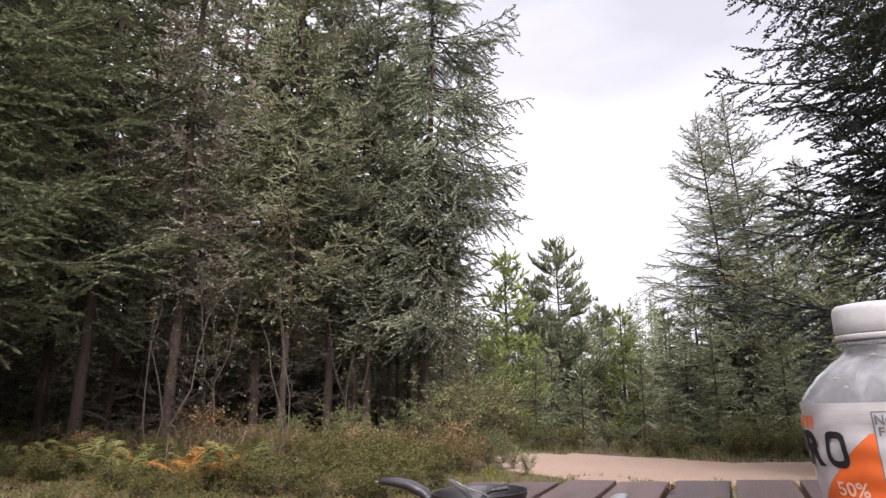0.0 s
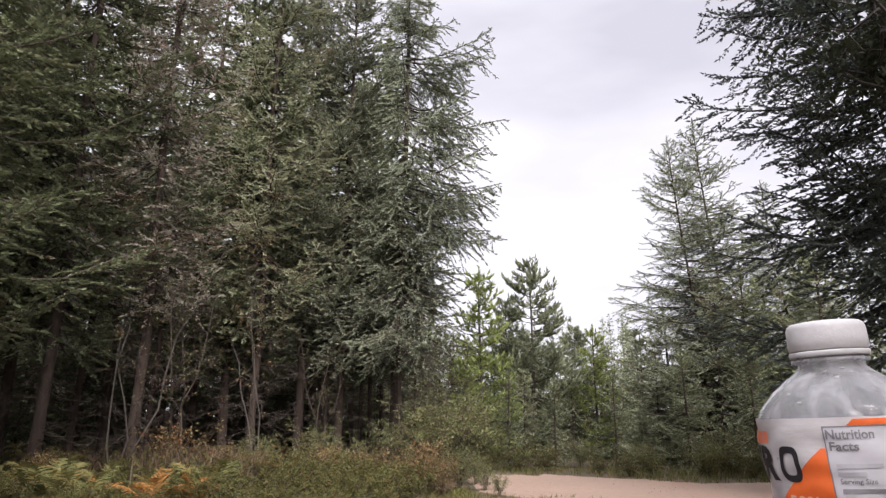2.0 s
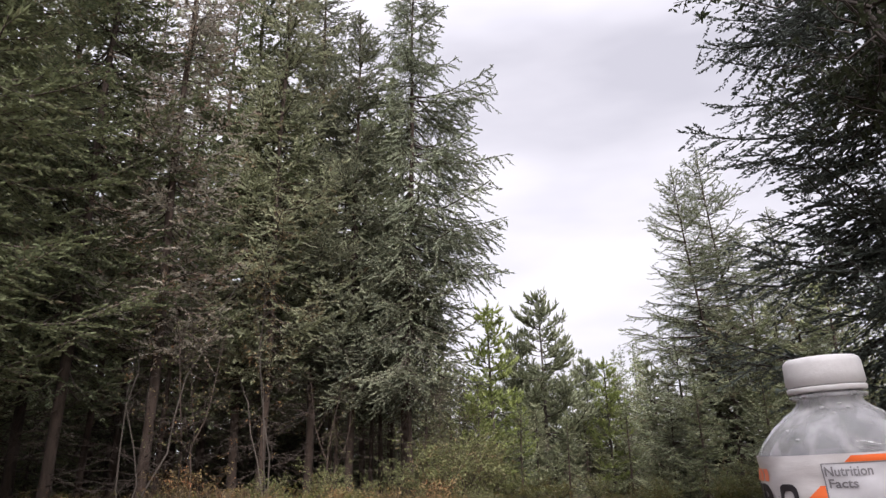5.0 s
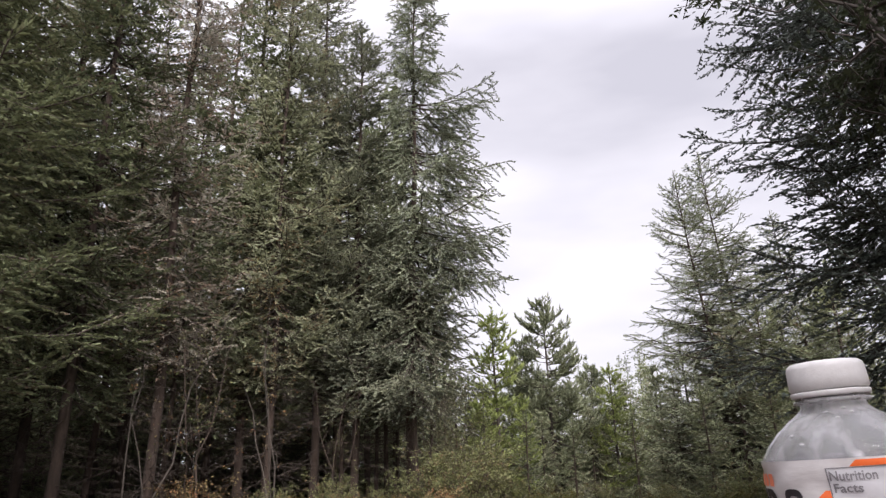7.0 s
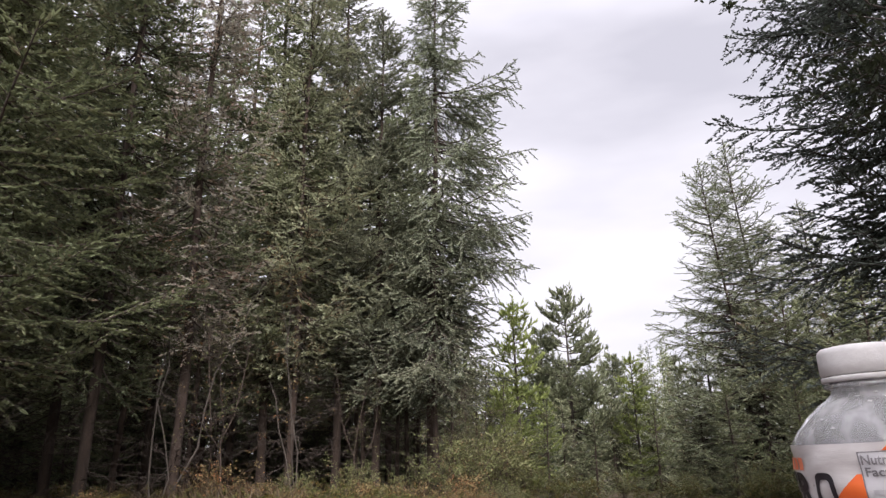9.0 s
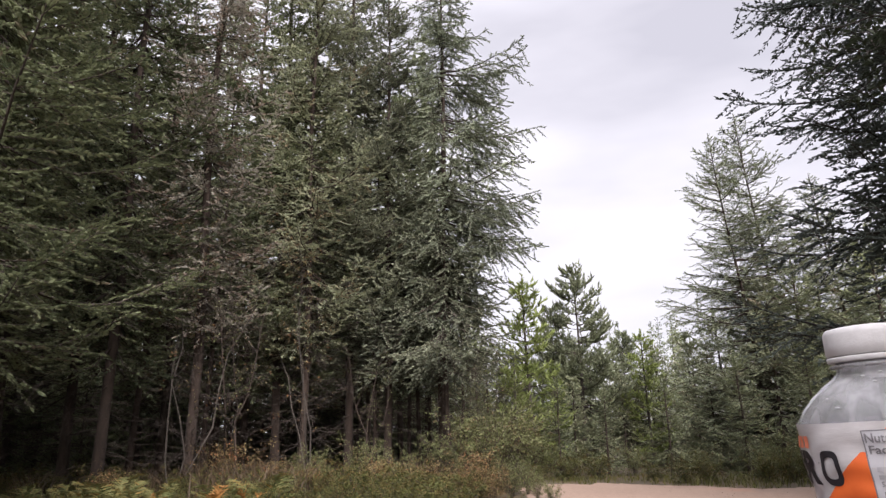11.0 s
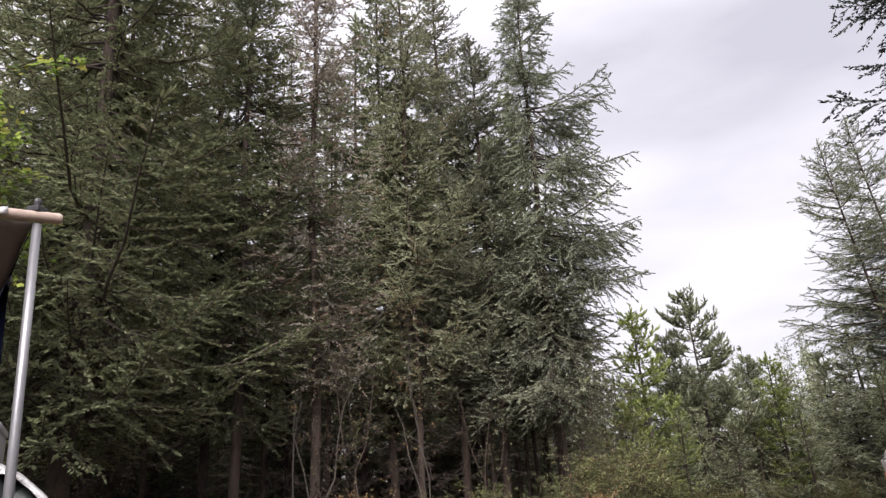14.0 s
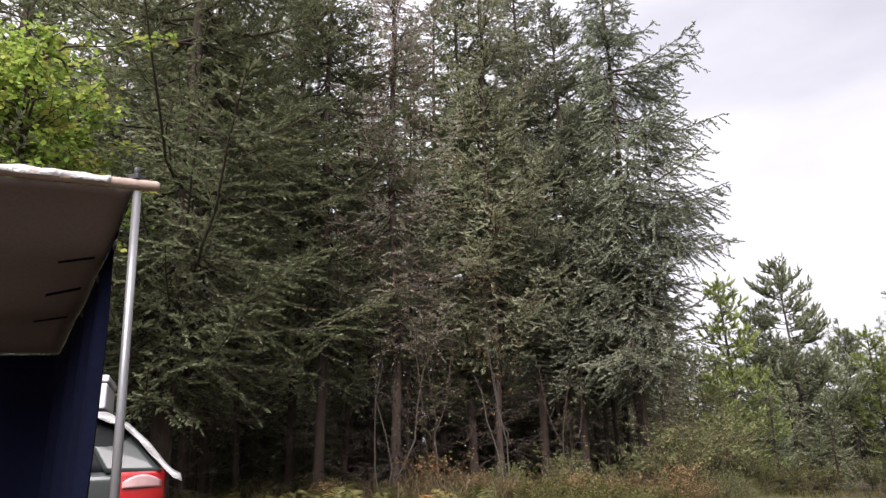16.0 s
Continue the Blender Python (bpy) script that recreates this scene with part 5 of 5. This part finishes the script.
px, py, pz = on_table(1.42, -0.245, 0.0015)
knife = table_thing("table_knife", "broad steel blade lying on the table planks", "knife", (px, py, pz), -22)
part("blade", tube_bm([(0, -0.12, 0.004), (0, 0.03, 0.004), (0, 0.10, 0.0045), (0, 0.13, 0.004), (0, 0.14, 0.0035)], [0.015, 0.018, 0.018, 0.013, 0.005], 14, 0.2), STEEL, knife, "polished steel", True)
part("handle", tube_bm([(0, -0.11, 0.007), (0, -0.17, 0.009), (0, -0.24, 0.008)], [0.011, 0.013, 0.010], 10, 0.6), BAKELITE, knife, "black handle", True)
for u_al, v_ac, turn, mat, lab in ((1.64, -0.155, 70, LITTER, "dry brown leaf scrap on the table"), (1.47, -0.06, 20, LEAF_AUTUMN, "small orange leaf on the table")):
    leaf = table_thing("fallen_leaf", lab, "leaf", on_table(u_al, v_ac, 0.002), turn, "leaves on the table")
    part("leaf_blade", sheet_bm(lambda u, v: Vector(((u - 0.5) * 0.036, (v - 0.5) * 0.022 * math.sin(math.pi * (0.08 + 0.84 * u)), 0.001 + 0.006 * (v - 0.5) ** 2 * 4 + 0.004 * u * u)), 8, 4, 0.0006), mat, leaf)

# ---------------- the awning ----------------
TIP = Vector((-2.03, 2.24, 2.07))
ALONG = Vector((-0.68, -0.735, -0.045)).normalized()
BACK = Vector((-3.19, 2.88, 1.47))
awning = thing("awning", "grey cloth awning on a pole with blue tarp side", "awning")
part("beam", tube_bm([TIP + ALONG * d for d in (0.0, 0.01, 0.9, 2.6)], [0.018, 0.024, 0.024, 0.024], 14), BEAM, awning, "pale wooden beam", True)


def cover(u, v):
    a = -0.6 + 3.4 * v
    p = TIP + ALONG * (0.20 + 2.4 * u)
    r = 0.0265 + 0.004 * math.sin(u * 60) * math.sin(v * 9 + u * 20) + 0.003 * math.sin(u * 131 + 2)
    side = Vector((0.735, -0.68, 0))
    return p + side * (r * math.cos(a)) + Vector((0, 0, r * math.sin(a)))


part("beam_cover", sheet_bm(cover, 90, 10, 0.001), FOIL, awning, "crumpled silver sheet", True)
POLE_TOP = Vector((-2.097, 2.182, 2.035))
POLE_FOOT = Vector((-2.058, 2.234, -0.06))
part("pole", tube_bm([POLE_FOOT, POLE_FOOT.lerp(POLE_TOP, 0.5), POLE_TOP], [0.0185, 0.0185, 0.018], 16), ALU, awning, "dull metal pole", True)
part("clamp", box_bm(-2.135, -2.075, 2.150, 2.205, 2.085, 2.112, 0.006), BLACK_PLASTIC, awning, "black clamp")
part("clamp_knob", tube_bm([(-2.105, 2.178, 2.108), (-2.105, 2.178, 2.135), (-2.105, 2.178, 2.150)], [0.012, 0.016, 0.013], 10), BLACK_PLASTIC, awning)


def roof_cloth(u, v):
    f = TIP + ALONG * (0.10 + 2.4 * u) + Vector((0, 0, -0.03))
    b = BACK + ALONG * (2.4 * u)
    p = f.lerp(b, v)
    p.z += -0.09 * math.sin(math.pi * v) * (0.25 + math.sin(math.pi * min(1, u * 1.3 + 0.05))) + 0.012 * math.sin(v * 19) * (1 - u)
    return p


part("canopy", sheet_bm(roof_cloth, 30, 30, 0.003), CANOPY, awning, "grey cloth, sagging", True)
for v0 in (0.3, 0.48, 0.68):
    part("seam", sheet_bm(lambda u, v: roof_cloth(0.02 + 0.06 * u, v0 + 0.012 * v + 0.02 * u) + Vector((0, 0, -0.007)), 8, 1, 0.002), TARP_BLUE, awning)
TARP_END = Vector((-2.40, 2.39, 0.0))


def blue_side(u, v):
    top = roof_cloth(0.0, u) + Vector((0.004, -0.002, -0.012))
    foot = TARP_END.lerp(Vector((BACK.x, BACK.y, 0)), u)
    g = min(1.0, v / 0.085)
    draw = 1 - (1 - g) ** 2
    p = Vector((top.x + (foot.x - top.x) * draw * (1 - u), top.y + (foot.y - top.y) * draw * (1 - u), top.z + (0.0 - top.z) * v))
    fold = 0.022 * math.sin(u * 26 + 0.6 * math.sin(v * 4)) * min(1, v * 4)
    return p + Vector((0.55 * fold, 0.83 * fold, 0))


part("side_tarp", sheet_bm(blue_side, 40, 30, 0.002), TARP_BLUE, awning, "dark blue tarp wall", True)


def blue_back(u, v):
    top = BACK + ALONG * (-0.06 + 2.46 * u) + Vector((0, 0, -0.01))
    fold = 0.03 * math.sin(u * 40) * min(1, v * 4)
    return Vector((top.x - 0.5 * fold, top.y + 0.5 * fold, top.z * (1 - v)))


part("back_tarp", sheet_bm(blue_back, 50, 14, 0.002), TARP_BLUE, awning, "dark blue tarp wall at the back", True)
for u0 in (0.22, 0.42, 0.62):
    p = roof_cloth(0.0, u0)
    part("grommet_tie", tube_bm([p + Vector((0.01, 0, 0.0)), p + Vector((0.015, -0.005, -0.03)), p + Vector((0.01, 0, -0.05))], [0.006, 0.010, 0.004], 8), BLACK_PLASTIC, awning)

# ---------------- the parked car ----------------
CAR_GROUND = -0.19
car = thing("car", "dark green estate car with red tail lamp, partly covered", "car", at=(-4.28, 5.16, CAR_GROUND), turn=math.degrees(math.atan2(-0.64, -0.77)))
# the car's own axes: x runs forward from the tail, y to its far side (to its right), z up
CAR_W = 1.70


def car_half(x):
    """Body half width along the length: rounded tail and nose."""
    return CAR_W / 2 - 0.16 * max(0, 1 - x / 0.35) ** 2 - 0.22 * max(0, (x - 3.8) / 0.7) ** 2


def belt(x):
    return 0.98 - 0.03 * max(0, x - 2.9) - 0.02 * max(0, 0.4 - x)


def car_loft(zs_fn, inset_fn, x0, x1, n, m, close_top=True):
    """A body shell: across each station x a ring from one side over to the other."""
    bm = bmesh.new()
    rings = []
    for i in range(n + 1):
        x = x0 + (x1 - x0) * i / n
        prof = []
        for j in range(m + 1):
            f = j / m
            z, w = zs_fn(x, f), inset_fn(x, f)
            prof.append((w, z))
        ring = [bm.verts.new((x, -w, z)) for w, z in prof] + [bm.verts.new((x, w, z)) for w, z in reversed(prof)]
        rings.append(ring)
    k = len(rings[0])
    for a, b in zip(rings, rings[1:]):
        for j in range(k):
            bm.faces.new((a[j], a[(j + 1) % k], b[(j + 1) % k], b[j]))
    bm.faces.new(rings[0])
    bm.faces.new(list(reversed(rings[-1])))
    return bm


part("body", car_loft(lambda x, f: 0.28 + (belt(x) - 0.28) * f, lambda x, f: car_half(x) * (0.95 + 0.07 * math.sin(math.pi * (0.15 + 0.7 * f)) - 0.04 * f), 0.0, 4.4, 44, 10), CAR_PAINT, car, "dark green-grey paint", True)


def roof_z(x):
    """The roof line: steep tailgate, long roof, sloping windscreen."""
    if x < 0.62:
        return 0.98 + 0.46 * math.sin(max(0.0, x - 0.02) / 0.60 * math.pi / 2) ** 0.8
    if x < 2.2:
        return 1.44 + 0.03 * math.sin((x - 0.62) / 1.58 * math.pi)
    return 1.44 - 0.46 * min(1, (x - 2.2) / 0.95) ** 1.15


part("glasshouse", car_loft(lambda x, f: belt(x) - 0.01 + (max(roof_z(x) - belt(x) - 0.03, 0.012)) * f, lambda x, f: car_half(x) * (0.93 - 0.10 * f), 0.05, 3.12, 40, 6), CAR_GLASS, car, "dark window glass", True)
part("roof", sheet_bm(lambda u, v: Vector((0.30 + 2.05 * u, (2 * v - 1) * car_half(1) * 0.80, roof_z(0.30 + 2.05 * u) - 0.035 * abs(2 * v - 1) ** 3 - 0.004)), 24, 14, 0.03), CAR_PAINT, car, "", True)
for sgn in (1, -1):
    # tail pillar between the rear side window and the tailgate
    part("tail_pillar", sheet_bm(lambda u, v: Vector(((0.02 + 0.40 * v) * (1 - u) + (0.34 + 0.36 * v) * u, sgn * (car_half(0.3) * (0.955 - 0.19 * u) + 0.012), belt(0.3) + (roof_z(0.02 + 0.4 + 0.3 * u) - belt(0.3) - 0.015) * u * (0.8 + 0.2 * v))), 12, 8, 0.02), CAR_PAINT, car, "", True)
    part("door_pillar", sheet_bm(lambda u, v: Vector((1.42 + 0.07 * v, sgn * (car_half(1.4) * (0.945 - 0.17 * u) + 0.008), belt(1.4) + 0.44 * u)), 8, 2, 0.015), CAR_PAINT, car)
    lamp = part("tail_lamp", sheet_bm(lambda u, v: Vector((0.008 + 0.36 * u ** 1.2, sgn * (car_half(0.03 + 0.36 * u) * 1.012 + 0.004 + 0.008 * math.sin(math.pi * v)), 0.74 + 0.235 * v - 0.035 * u * (1 - v))), 14, 8, 0.03), TAIL_RED, car, "red tail lamp", True)
    part("reversing_lens", sheet_bm(lambda u, v: Vector((0.02 + 0.27 * u, sgn * (car_half(0.05 + 0.29 * u) * 1.012 + 0.046), 0.862 + 0.095 * v * math.sin(math.pi * (0.15 + 0.7 * u)))), 10, 5, 0.012), TAIL_CLEAR, lamp, "clear lens", True)
    for x in (0.78, 3.42):
        wheel = part("wheel", lathe_bm([(0.0, -0.09), (0.20, -0.09), (0.20, 0.09), (0.0, 0.09)], 28), BLACK_PLASTIC, car)
        wheel.matrix_basis = pose(x, sgn * 0.74, 0.305, 90, 0, 0)
        part("tyre", lathe_bm([(0.20, -0.10), (0.28, -0.105), (0.305, -0.085), (0.31, 0.0), (0.305, 0.085), (0.28, 0.105), (0.20, 0.10), (0.20, -0.10)], 36), RUBBER, wheel, "", True)
        part("rim", lathe_bm([(0.0, -0.112), (0.05, -0.112), (0.06, -0.10), (0.17, -0.10), (0.20, -0.108), (0.20, -0.095), (0.0, -0.092)] if sgn > 0 else [(0.0, 0.112), (0.05, 0.112), (0.06, 0.10), (0.17, 0.10), (0.20, 0.108), (0.20, 0.095), (0.0, 0.092)], 30), RIM, wheel, "", True)
part("bumper", sheet_bm(lambda u, v: Vector((-0.03 + 0.16 * (2 * u - 1) ** 4 - 0.02 * math.sin(math.pi * v), (2 * u - 1) * 0.82, 0.34 + 0.30 * v)), 24, 8, 0.04), CAR_PAINT, car, "", True)
silver = thing("silver_cover", "crumpled silver sheet draped over the car's tailgate", "sheet", at=(-4.28, 5.16, CAR_GROUND), turn=math.degrees(math.atan2(-0.64, -0.77)))


def drape(u, v):
    x = 0.95 - 0.95 * u
    z = roof_z(max(x, 0.03)) + 0.02
    if u > 0.94:
        x, z = x - 0.09 * (u - 0.94) / 0.06, z - 0.07 * (u - 0.94) / 0.06
    w = 0.88 + 0.12 * min(1.0, v / 0.55)
    fall = max(0.0, v - 0.55) / 0.45
    wr = 0.010 * math.sin(w * 34 + u * 7 + fall * 3) + 0.009 * math.sin(u * 40 + v * 9)
    y = (2 * w - 1) * (0.74 + 0.06 * u) + 0.02 * fall + wr * fall
    hang = (0.022 + 0.025 * u + 0.012 * math.sin(u * 17)) * fall
    return Vector((x - 0.035 * u + wr * 0.6, y, z + wr - 0.05 * abs(2 * w - 1) ** 4 * (1 - 0.7 * u) - hang))


part("sheet", sheet_bm(drape, 40, 40, 0.002), FOIL, silver, "", True)
roof_box = thing("roof_box", "light grey box strapped on the car roof", "box", at=(-4.28, 5.16, CAR_GROUND), turn=math.degrees(math.atan2(-0.64, -0.77)))
part("box_body", box_bm(0.50, 1.6, -0.55, 0.45, 1.475, 1.69, 0.02, 3), BOX_GREY, roof_box)
part("lid", box_bm(0.49, 1.61, -0.56, 0.46, 1.694, 1.755, 0.02, 3), BOX_GREY, roof_box)
